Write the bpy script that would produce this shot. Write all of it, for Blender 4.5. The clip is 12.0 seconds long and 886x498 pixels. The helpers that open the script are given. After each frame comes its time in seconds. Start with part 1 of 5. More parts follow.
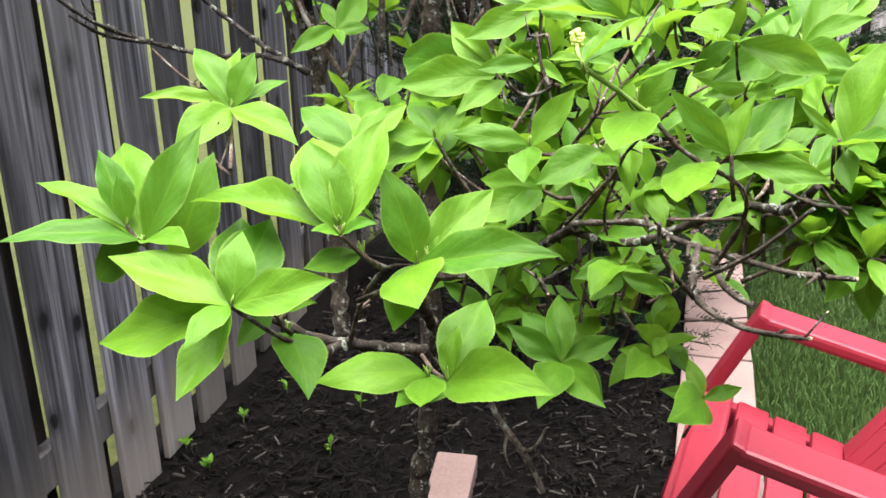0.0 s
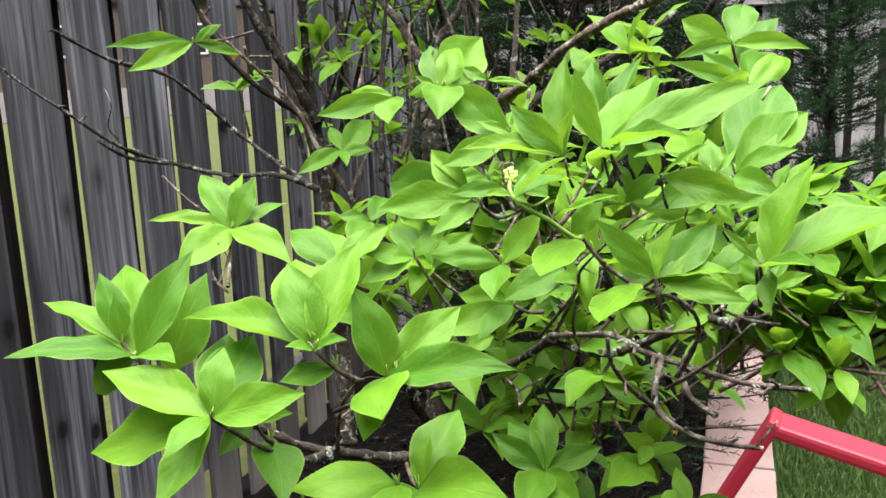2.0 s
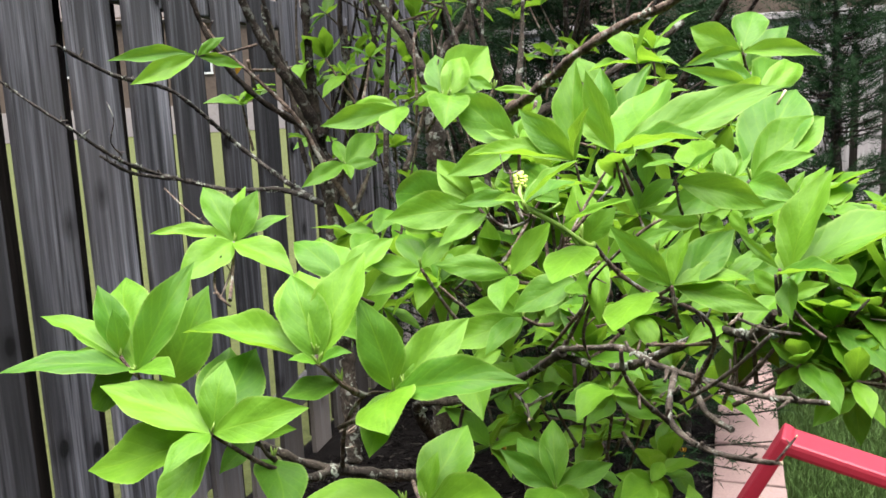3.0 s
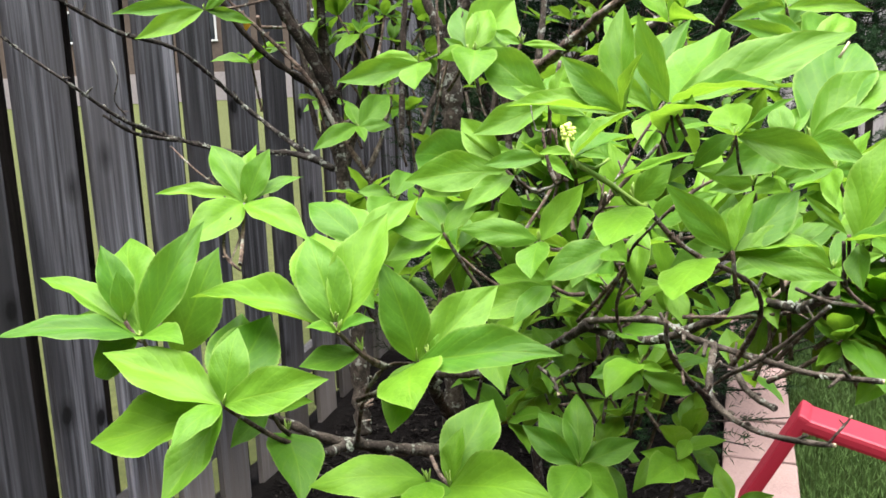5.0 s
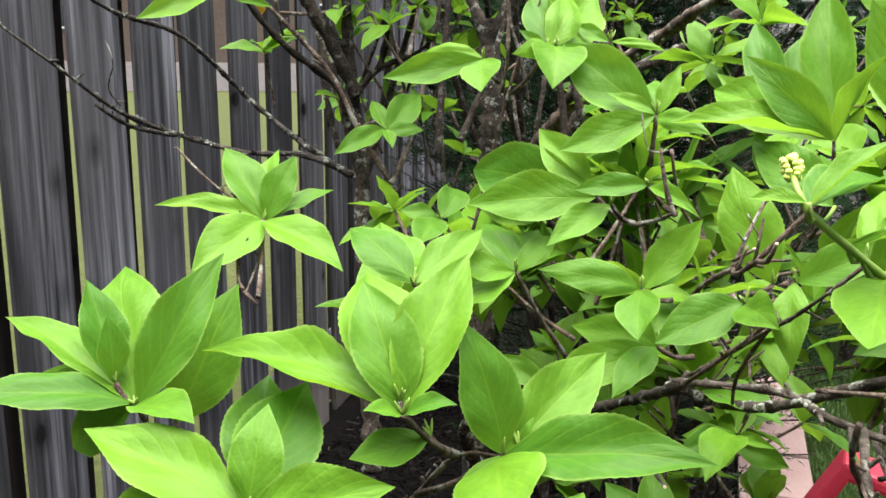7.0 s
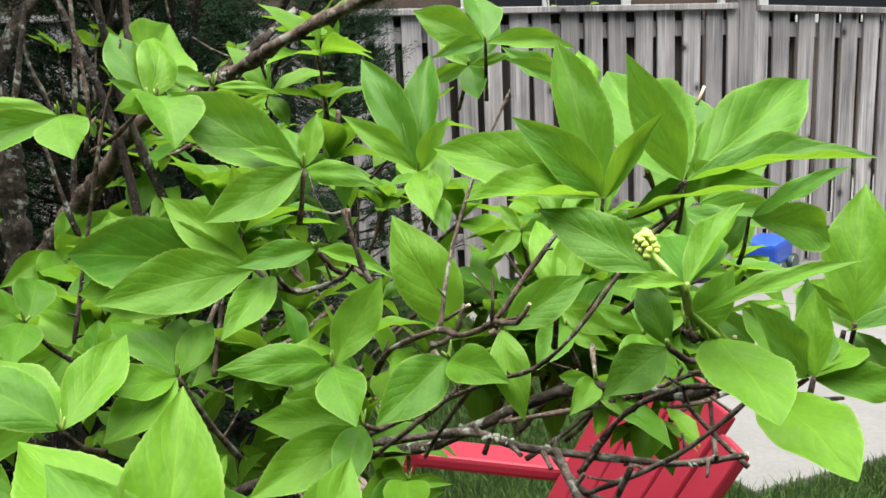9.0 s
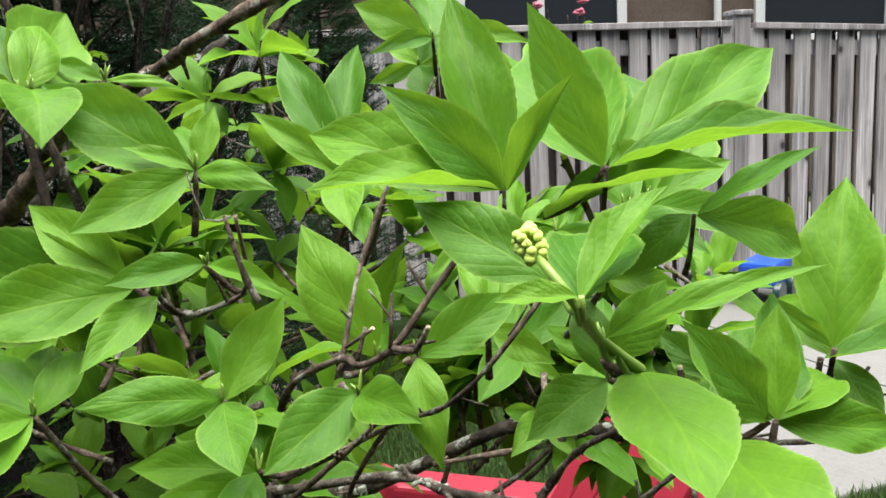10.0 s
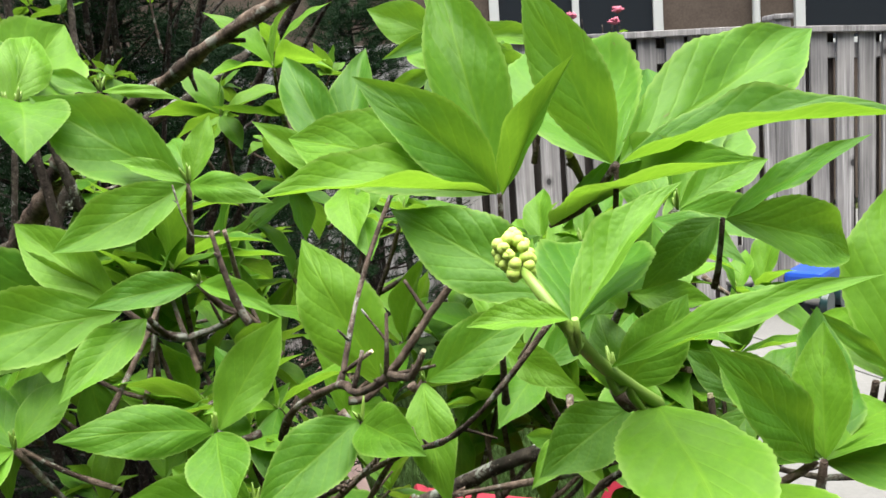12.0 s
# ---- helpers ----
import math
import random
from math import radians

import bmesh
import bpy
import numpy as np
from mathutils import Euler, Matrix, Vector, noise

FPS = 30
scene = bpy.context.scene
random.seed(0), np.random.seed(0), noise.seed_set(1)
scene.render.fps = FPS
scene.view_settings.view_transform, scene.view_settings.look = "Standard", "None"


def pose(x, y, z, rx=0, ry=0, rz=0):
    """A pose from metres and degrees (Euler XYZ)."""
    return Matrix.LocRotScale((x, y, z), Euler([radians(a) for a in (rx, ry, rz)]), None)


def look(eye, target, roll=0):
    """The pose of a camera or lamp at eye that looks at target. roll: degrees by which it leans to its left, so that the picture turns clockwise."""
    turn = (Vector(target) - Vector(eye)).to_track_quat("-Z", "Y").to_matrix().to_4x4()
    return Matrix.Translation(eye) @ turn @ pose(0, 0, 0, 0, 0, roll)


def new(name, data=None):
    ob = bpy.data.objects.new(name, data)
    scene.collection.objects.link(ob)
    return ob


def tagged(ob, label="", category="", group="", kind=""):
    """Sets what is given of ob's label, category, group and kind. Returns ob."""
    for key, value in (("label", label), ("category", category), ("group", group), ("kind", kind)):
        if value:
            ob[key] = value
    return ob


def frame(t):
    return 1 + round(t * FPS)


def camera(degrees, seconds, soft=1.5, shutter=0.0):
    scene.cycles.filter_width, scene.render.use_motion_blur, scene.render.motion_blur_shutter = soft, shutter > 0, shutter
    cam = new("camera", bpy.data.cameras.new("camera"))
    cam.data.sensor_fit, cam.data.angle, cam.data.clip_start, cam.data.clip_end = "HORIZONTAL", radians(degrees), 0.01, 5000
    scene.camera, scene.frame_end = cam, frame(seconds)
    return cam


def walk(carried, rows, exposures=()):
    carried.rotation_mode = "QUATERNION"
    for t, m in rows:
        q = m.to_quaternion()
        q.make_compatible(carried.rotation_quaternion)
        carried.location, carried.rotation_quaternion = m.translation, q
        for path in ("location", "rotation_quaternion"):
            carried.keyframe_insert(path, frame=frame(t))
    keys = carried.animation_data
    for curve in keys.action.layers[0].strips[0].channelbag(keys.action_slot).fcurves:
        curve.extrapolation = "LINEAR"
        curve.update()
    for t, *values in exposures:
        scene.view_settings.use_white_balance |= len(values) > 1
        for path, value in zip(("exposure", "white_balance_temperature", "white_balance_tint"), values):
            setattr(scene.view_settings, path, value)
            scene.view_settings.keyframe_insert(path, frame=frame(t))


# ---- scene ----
cam = camera(54.6, 12.0, soft=1.6)

PATH = [
    (0, (0.4078, -0.1120, 1.2329), (-0.0359, 1.4518, 0.7028), -1.5),
    (0.5, (0.4403, -0.0752, 1.2397), (-0.0385, 1.5031, 0.7892), -1.3),
    (1, (0.4643, -0.1103, 1.2466), (-0.0428, 1.4697, 0.8328), -2.2),
    (1.5, (0.4745, -0.1291, 1.2500), (-0.0351, 1.4612, 0.8798), -2.2),
    (2, (0.4720, -0.1428, 1.2543), (-0.0419, 1.4552, 0.9268), -2.4),
    (2.5, (0.4677, -0.1377, 1.2500), (-0.0530, 1.4646, 0.9585), -2.8),
    (4.3, (0.4446, -0.0915, 1.2338), (-0.0855, 1.5057, 0.9294), -2.1),
    (4.5, (0.4386, -0.0881, 1.2321), (-0.0906, 1.5057, 0.9114), -2.1),
    (5, (0.4309, -0.0881, 1.2295), (-0.0966, 1.5014, 0.8824), -2.0),
    (5.5, (0.4309, -0.0889, 1.2303), (-0.1026, 1.4962, 0.8730), -2.0),
    (6, (0.4172, -0.0975, 1.2329), (-0.1308, 1.4834, 0.8789), -1.5),
    (6.5, (0.3642, -0.0633, 1.2218), (-0.2189, 1.5099, 0.8901), -0.7),
    (6.7, (0.3505, -0.0180, 1.2261), (-0.2394, 1.5510, 0.8866), -0.1),
    (8.3, (0.1727, 0.1548, 1.2312), (0.5233, 1.7869, 0.8610), -1.6),
    (8.5, (0.1736, 0.1479, 1.2406), (0.5592, 1.7733, 0.8730), -2.3),
    (9, (0.1932, 0.1334, 1.2551), (0.6925, 1.7331, 0.9131), -2.7),
    (9.5, (0.2343, 0.1556, 1.2466), (0.7610, 1.7502, 0.9217), -3.2),
    (10, (0.2633, 0.1941, 1.2312), (0.7635, 1.8023, 0.9345), -3.1),
    (10.5, (0.2856, 0.2266, 1.2235), (0.7464, 1.8485, 0.9362), -4.0),
    (11, (0.2864, 0.2368, 1.2235), (0.7182, 1.8673, 0.9439), -4.2),
    (11.5, (0.2822, 0.2326, 1.2278), (0.7148, 1.8639, 0.9508), -3.9),
    (12, (0.2890, 0.2249, 1.2235), (0.7165, 1.8596, 0.9602), -4.5),
]

EXPOSURES = [(0.0, 2.72, 6500, 10), (1.5, 2.58, 6500, 10), (6.5, 2.54, 6500, 10), (8.5, 2.17, 6500, 5), (9.5, 2.06, 6500, 5), (10.5, 2.14, 6500, 5), (12.0, 2.2, 6500, 5)]
walk(cam, [(t, look(eye, target, roll)) for t, eye, target, roll in PATH], EXPOSURES)

# ---- light: a bright, overcast afternoon ----
world = bpy.data.worlds.new("sky")
scene.world = world
world.use_nodes = True
wn, wl = world.node_tree.nodes, world.node_tree.links
sky = wn.new("ShaderNodeTexSky")
sky.sky_type = "NISHITA"
sky.sun_disc = False
sky.sun_elevation = radians(84)
sky.sun_rotation = radians(167)
sky.air_density, sky.dust_density, sky.ozone_density = 1.0, 4.0, 1.0
wl.new(sky.outputs[0], wn["Background"].inputs[0])
wn["Background"].inputs[1].default_value = 0.065
sun = new("sun", bpy.data.lights.new("sun", "SUN"))
sun.data.energy = 4.2
sun.data.angle = radians(76)
sun.data.color = (1.0, 0.96, 0.9)
sun.matrix_world = look((0.2, -0.9, 10), (0, 0, 0))


# ---- materials ----
class Nodes:
    """A small builder for one node material."""

    def __init__(self, name, rough=0.6, metal=0.0, spec=0.4):
        self.m = bpy.data.materials.new(name)
        self.m.use_nodes = True
        self.t = self.m.node_tree
        self.bsdf = self.t.nodes["Principled BSDF"]
        self.bsdf.inputs["Roughness"].default_value = rough
        self.bsdf.inputs["Metallic"].default_value = metal
        self.bsdf.inputs["Specular IOR Level"].default_value = spec
        self.co = self.t.nodes.new("ShaderNodeTexCoord").outputs["Object"]

    def link(self, a, b):
        self.t.links.new(a, b)

    def node(self, kind, **values):
        n = self.t.nodes.new(kind)
        for k, v in values.items():
            n.inputs[k].default_value = v
        return n

    def scaled(self, x, y, z, co=None):
        n = self.node("ShaderNodeMapping")
        n.inputs["Scale"].default_value = (x, y, z)
        self.link(co or self.co, n.inputs["Vector"])
        return n.outputs[0]

    def noise(self, scale, detail=4.0, rough=0.55, co=None):
        n = self.node("ShaderNodeTexNoise", Scale=scale, Detail=detail, Roughness=rough)
        self.link(co or self.co, n.inputs["Vector"])
        return n.outputs["Fac"]

    def ramp(self, fac, stops):
        n = self.node("ShaderNodeValToRGB")
        e = n.color_ramp.elements
        while len(e) < len(stops):
            e.new(0.5)
        for p, (pos, col) in zip(e, stops):
            p.position, p.color = pos, (*col, 1)
        self.link(fac, n.inputs[0])
        return n.outputs[0]

    def mix(self, fac, a, b, how="MIX"):
        n = self.t.nodes.new("ShaderNodeMix")
        n.data_type, n.blend_type = "RGBA", how
        for sock, v in ((n.inputs[0], fac), (n.inputs[6], a), (n.inputs[7], b)):
            if isinstance(v, (int, float)):
                sock.default_value = v
            elif isinstance(v, tuple):
                sock.default_value = (*v, 1)
            else:
                self.link(v, sock)
        return n.outputs[2]

    def math(self, op, a, b=0.0, c=0.0):
        n = self.t.nodes.new("ShaderNodeMath")
        n.operation = op
        for sock, v in zip(n.inputs, (a, b, c)):
            if isinstance(v, (int, float)):
                sock.default_value = v
            else:
                self.link(v, sock)
        return n.outputs[0]

    def random(self):
        return self.t.nodes.new("ShaderNodeObjectInfo").outputs["Random"]

    def island(self):
        return self.t.nodes.new("ShaderNodeNewGeometry").outputs["Random Per Island"]

    def color(self, c):
        if isinstance(c, tuple):
            self.bsdf.inputs["Base Color"].default_value = (*c, 1)
        else:
            self.link(c, self.bsdf.inputs["Base Color"])
        return self

    def bump(self, height, strength=0.3, distance=0.002):
        n = self.node("ShaderNodeBump", Strength=strength, Distance=distance)
        self.link(height, n.inputs["Height"])
        self.link(n.outputs[0], self.bsdf.inputs["Normal"])
        return self


def weathered_wood(name, dark, light, warm, per_piece=0.35, foot=None):
    n = Nodes(name, rough=0.85, spec=0.2)
    r = n.random()
    shift = n.node("ShaderNodeCombineXYZ")
    n.link(n.math("MULTIPLY", r, 37.0), shift.inputs[0])
    n.link(n.math("MULTIPLY", r, 91.0), shift.inputs[2])
    add = n.t.nodes.new("ShaderNodeVectorMath")
    n.link(n.co, add.inputs[0])
    n.link(shift.outputs[0], add.inputs[1])
    co = add.outputs[0]
    grain = n.noise(1.0, 8.0, 0.65, n.scaled(70, 70, 2.2, co))
    fine = n.noise(1.0, 5.0, 0.7, n.scaled(300, 300, 6, co))
    blot = n.noise(3.0, 3.0, 0.5, n.scaled(1.5, 1.5, 0.7, co))
    wave = n.node("ShaderNodeTexWave", Scale=1.0, Distortion=9.0, Detail=3.0)
    n.link(n.scaled(16, 16, 1.1, co), wave.inputs["Vector"])
    base = n.ramp(grain, [(0.36, dark), (0.66, light)])
    streak = n.noise(1.0, 4.0, 0.6, n.scaled(22, 22, 0.9, co))
    base = n.mix(n.ramp(streak, [(0.40, (0.8, 0.8, 0.8)), (0.58, (0, 0, 0))]), base, tuple(0.9 * v for v in dark))
    base = n.mix(n.math("MULTIPLY", wave.outputs["Fac"], 0.35), base, tuple(0.55 * v for v in dark))
    base = n.mix(n.ramp(blot, [(0.42, (0, 0, 0)), (0.7, (0.7, 0.7, 0.7))]), base, warm)
    base = n.mix(n.math("MULTIPLY", fine, 0.45), base, tuple(0.5 * v for v in dark))
    knot = n.node("ShaderNodeTexVoronoi", Scale=1.0)
    n.link(n.scaled(7.0, 7.0, 5.0, co), knot.inputs["Vector"])
    base = n.mix(n.ramp(knot.outputs["Distance"], [(0.085, (1, 1, 1)), (0.12, (0.5, 0.5, 0.5)), (0.24, (0, 0, 0))]), base, tuple(0.2 * v for v in dark))
    if foot:
        sep = n.t.nodes.new("ShaderNodeSeparateXYZ")
        n.link(n.co, sep.inputs[0])
        rise = n.math("ADD", sep.outputs[2], n.math("MULTIPLY", grain, 0.35))
        base = n.mix(n.ramp(rise, [(0.25, (0.6, 0.6, 0.6)), (0.52, (0, 0, 0))]), base, foot)
    k = n.math("ADD", n.math("MULTIPLY", r, per_piece), 1.0 - per_piece * 0.5)
    tone = n.t.nodes.new("ShaderNodeVectorMath")
    tone.operation = "SCALE"
    n.link(base, tone.inputs[0])
    n.link(k, tone.inputs["Scale"])
    n.color(tone.outputs[0])
    return n.bump(n.math("ADD", grain, n.math("MULTIPLY", fine, 0.5)), 0.6, 0.0025).m


def leaf_material(name, deep, fresh, glow, thin=0.4, edge=6.0, gloss=0.18):
    """Leaf blade: midrib, side veins and puckered relief along the blade's own UV."""
    n = Nodes(name, rough=0.5, spec=gloss)
    uv = n.t.nodes.new("ShaderNodeUVMap")
    sep = n.t.nodes.new("ShaderNodeSeparateXYZ")
    n.link(uv.outputs[0], sep.inputs[0])
    side = n.math("ABSOLUTE", n.math("SUBTRACT", n.math("MULTIPLY", sep.outputs[0], 2.0), 1.0))
    rib = n.math("SUBTRACT", 1.0, n.math("MINIMUM", n.math("MULTIPLY", side, 15.0), 1.0))
    drift = n.math("MULTIPLY", n.noise(3.0, 2.0, 0.5), 2.5)
    phase = n.math("ADD", drift, n.math("SUBTRACT", n.math("MULTIPLY", sep.outputs[1], 46.0), n.math("MULTIPLY", side, 17.0)))
    swell = n.math("ADD", n.math("MULTIPLY", n.math("SINE", phase), 0.5), 0.5)
    vein = n.math("POWER", swell, 14.0)
    r = n.random()
    patch = n.noise(22.0, 3.0, 0.6)
    mott = n.noise(9.0, 6.0, 0.7)
    base = n.ramp(n.math("ADD", n.math("MULTIPLY", r, 0.6), n.math("MULTIPLY", patch, 0.45)), [(0.15, deep), (0.9, fresh)])
    base = n.mix(n.ramp(mott, [(0.35, (0.3, 0.3, 0.3)), (0.65, (0, 0, 0))]), base, tuple(0.62 * v for v in deep))
    lines = n.math("MAXIMUM", rib, n.math("MULTIPLY", vein, 0.4))
    base = n.mix(n.math("MULTIPLY", lines, 0.26), base, glow)
    rim = n.math("MULTIPLY", n.math("SUBTRACT", n.math("MAXIMUM", side, 0.9), 0.9), edge)
    base = n.mix(rim, base, (0.21, 0.33, 0.07))
    spot = n.noise(13.0, 2.0, 0.4)
    base = n.mix(n.ramp(spot, [(0.76, (0, 0, 0)), (0.79, (0.6, 0.6, 0.6))]), base, (0.11, 0.09, 0.03))
    n.color(base)
    net = n.node("ShaderNodeTexVoronoi", Scale=26.0)
    n.link(n.scaled(0.5, 1.0, 0.02, uv.outputs[0]), net.inputs["Vector"])
    relief = n.math("ADD", n.math("MULTIPLY", net.outputs["Distance"], -0.5), n.math("MULTIPLY", lines, -0.8))
    relief = n.math("SUBTRACT", relief, n.math("MULTIPLY", swell, 0.2))
    n.bump(relief, 0.22, 0.0014)
    tr = n.t.nodes.new("ShaderNodeBsdfTranslucent")
    n.link(n.mix(0.6, base, glow), tr.inputs[0])
    mx = n.t.nodes.new("ShaderNodeMixShader")
    mx.inputs[0].default_value = thin
    out = n.t.nodes["Material Output"]
    n.link(n.bsdf.outputs[0], mx.inputs[1])
    n.link(tr.outputs[0], mx.inputs[2])
    n.link(mx.outputs[0], out.inputs["Surface"])
    return n.m


def bark_material(name, dark, light, lichen=0.6):
    n = Nodes(name, rough=0.9, spec=0.15)
    a = n.noise(150.0, 8.0, 0.7)
    b = n.noise(30.0, 4.0, 0.6)
    c = n.noise(55.0, 8.0, 0.7)
    rings = n.node("ShaderNodeTexVoronoi", Scale=260.0)
    n.link(n.co, rings.inputs["Vector"])
    base = n.ramp(a, [(0.32, dark), (0.68, light)])
    base = n.mix(n.ramp(b, [(0.42, (0, 0, 0)), (0.62, (0.75, 0.75, 0.75))]), base, tuple(0.4 * v for v in dark))
    base = n.mix(n.ramp(c, [(0.56, (0, 0, 0)), (0.60, (lichen, lichen, lichen))]), base, (0.28, 0.30, 0.27))
    base = n.mix(n.ramp(rings.outputs["Distance"], [(0.08, (0.6, 0.6, 0.6)), (0.2, (0, 0, 0))]), base, (0.19, 0.16, 0.135))
    n.color(base)
    return n.bump(n.math("ADD", a, n.math("MULTIPLY", c, 0.8)), 1.0, 0.004).m


def ground_material(name, stops, scale, bump=0.02, rough=0.95):
    n = Nodes(name, rough=rough, spec=0.06)
    a = n.noise(scale, 8.0, 0.7)
    b = n.noise(scale * 0.12, 4.0, 0.6)
    base = n.mix(n.math("MULTIPLY", b, 0.6), n.ramp(a, stops), stops[0][1])
    n.color(base)
    return n.bump(a, 0.8, bump).m


def painted(name, col, rough=0.45, wear=(0.5, 0.5, 0.5), amount=0.25):
    n = Nodes(name, rough=rough, spec=0.4)
    a = n.noise(9.0, 5.0, 0.6)
    b = n.noise(120.0, 4.0, 0.6)
    base = n.mix(n.math("MULTIPLY", a, amount), col, tuple(0.62 * v for v in col))
    base = n.mix(n.ramp(b, [(0.66, (0, 0, 0)), (0.8, (amount, amount, amount))]), base, wear)
    n.color(base)
    return n.bump(b, 0.15, 0.0008).m


def concrete(name, dark, light, pebble=140.0):
    n = Nodes(name, rough=0.9, spec=0.2)
    a = n.noise(pebble, 6.0, 0.7)
    b = n.noise(5.0, 4.0, 0.6)
    r = n.random()
    base = n.ramp(n.math("ADD", n.math("MULTIPLY", a, 0.6), n.math("MULTIPLY", b, 0.4)), [(0.3, dark), (0.7, light)])
    base = n.mix(n.math("MULTIPLY", r, 0.35), base, dark)
    n.color(base)
    return n.bump(a, 0.5, 0.0015).m


FENCE_WOOD = weathered_wood("weathered_fence_wood", (0.018, 0.018, 0.022), (0.27, 0.272, 0.315), (0.085, 0.082, 0.092), 0.9, (0.20, 0.175, 0.16))
# brown wood of the inner boards, with the shade between boards darkened into its colour
BROWN_WOOD = weathered_wood("recess_shaded_brown_wood", (0.010, 0.0078, 0.007), (0.05, 0.041, 0.038), (0.03, 0.022, 0.019), 0.5)
# far fence wood in a darker brown, gap shade included in the tone
FAR_BROWN = weathered_wood("shaded_far_fence_wood", (0.03, 0.024, 0.022), (0.11, 0.095, 0.09), (0.07, 0.058, 0.052), 0.5)
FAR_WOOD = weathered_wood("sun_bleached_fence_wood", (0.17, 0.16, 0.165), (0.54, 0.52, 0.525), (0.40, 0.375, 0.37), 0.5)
LEAF = leaf_material("fresh_leaf", (0.040, 0.130, 0.011), (0.126, 0.272, 0.018), (0.21, 0.37, 0.024), 0.42)
BARK = bark_material("shrub_bark", (0.014, 0.011, 0.009), (0.095, 0.078, 0.065), 0.7)
TWIG = bark_material("twig_bark", (0.026, 0.016, 0.013), (0.20, 0.15, 0.122), 0.55)
DEADWOOD = bark_material("dead_twig_bark", (0.026, 0.020, 0.017), (0.18, 0.15, 0.128), 0.6)
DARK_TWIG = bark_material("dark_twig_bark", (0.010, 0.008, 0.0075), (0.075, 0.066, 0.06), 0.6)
# a darker brown bark with sparse lichen
DARK_BARK = bark_material("dark_brown_bark", (0.008, 0.006, 0.005), (0.045, 0.034, 0.028), 0.25)
LICHEN = concrete("pale_lichen", (0.16, 0.175, 0.15), (0.34, 0.36, 0.32), 400.0)
GREEN_STEM = painted("green_stem", (0.15, 0.24, 0.04), 0.5, (0.16, 0.07, 0.03), 0.3)
CUT_WOOD = painted("cut_wood", (0.403, 0.336, 0.235), 0.8)
BUD = painted("pale_yellow_bud", (0.40, 0.52, 0.10), 0.6, (0.46, 0.52, 0.2), 0.2)
MULCH = ground_material("black_mulch", [(0.3, (0.002, 0.0017, 0.0017)), (0.6, (0.007, 0.006, 0.006)), (0.85, (0.028, 0.025, 0.023))], 60.0)
LAWN = ground_material("lawn_soil", [(0.3, (0.008, 0.017, 0.004)), (0.7, (0.020, 0.038, 0.009))], 45.0)
YARD = ground_material("neighbour_lawn", [(0.3, (0.022, 0.029, 0.010)), (0.7, (0.066, 0.070, 0.026))], 20.0)
GRASS = leaf_material("grass_blade", (0.018, 0.042, 0.010), (0.050, 0.090, 0.024), (0.10, 0.14, 0.05), 0.25, 0.0, 0.06)
RED = painted("red_paint", (0.195, 0.0125, 0.026), 0.45, (0.25, 0.075, 0.08), 0.25)
PINK_STONE = concrete("pink_paver", (0.115, 0.076, 0.071), (0.21, 0.152, 0.145))
PATIO = concrete("patio_concrete", (0.085, 0.083, 0.082), (0.135, 0.132, 0.13), 60.0)
BRICK = concrete("house_wall_brown", (0.05, 0.036, 0.028), (0.10, 0.077, 0.062), 40.0)
PALE_BASE = concrete("pale_base_course", (0.16, 0.14, 0.135), (0.26, 0.235, 0.23), 6.0)
WHITE = painted("white_trim", (0.437, 0.437, 0.426), 0.5)
BLUE = painted("blue_plastic", (0.0112, 0.0504, 0.308), 0.35, (0.056, 0.112, 0.336), 0.1)
DARK_POT = painted("dark_green_glaze", (0.0112, 0.028, 0.028), 0.25, (0.112, 0.168, 0.168), 0.1)
PINK = painted("pink_petals", (0.42, 0.101, 0.157), 0.6)
ORANGE = painted("yellow_fallen_leaf", (0.42, 0.235, 0.0112), 0.6, (0.224, 0.112, 0.0112), 0.3)
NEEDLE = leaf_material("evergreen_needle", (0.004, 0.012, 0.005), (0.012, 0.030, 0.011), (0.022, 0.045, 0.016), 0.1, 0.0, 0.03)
glass = Nodes("window_glass", rough=0.06, spec=0.6).color((0.015, 0.018, 0.022))
GLASS = glass.m


# ---- building helpers ----
def mesh_of(bm, name, *mats):
    me = bpy.data.meshes.new(name)
    bm.to_mesh(me)
    bm.free()
    for m in mats:
        me.materials.append(m)
    return me


def part(name, bm, material, parent, label="", smooth=False):
    """Links a bmesh as one mesh object under a thing or a part."""
    if smooth:
        for f in bm.faces:
            f.smooth = True
    ob = new(name, mesh_of(bm, name, material))
    ob.parent = parent
    return tagged(ob, label)


def thing(name, label, category, group="", kind="", m=None):
    ob = tagged(new(name), label, category, group, kind)
    if m is not None:
        ob.matrix_world = m
    return ob


def box(bm, size, m=Matrix(), bevel=0.0):
    """A box of that size centred on m, edges broken by bevel."""
    r = bmesh.ops.create_cube(bm, size=1.0, matrix=m @ Matrix.Diagonal((*size, 1)))
    if bevel:
        edges = list({e for v in r["verts"] for e in v.link_edges})
        bmesh.ops.bevel(bm, geom=edges, offset=bevel, segments=2, affect="EDGES", profile=0.6)
    return bm


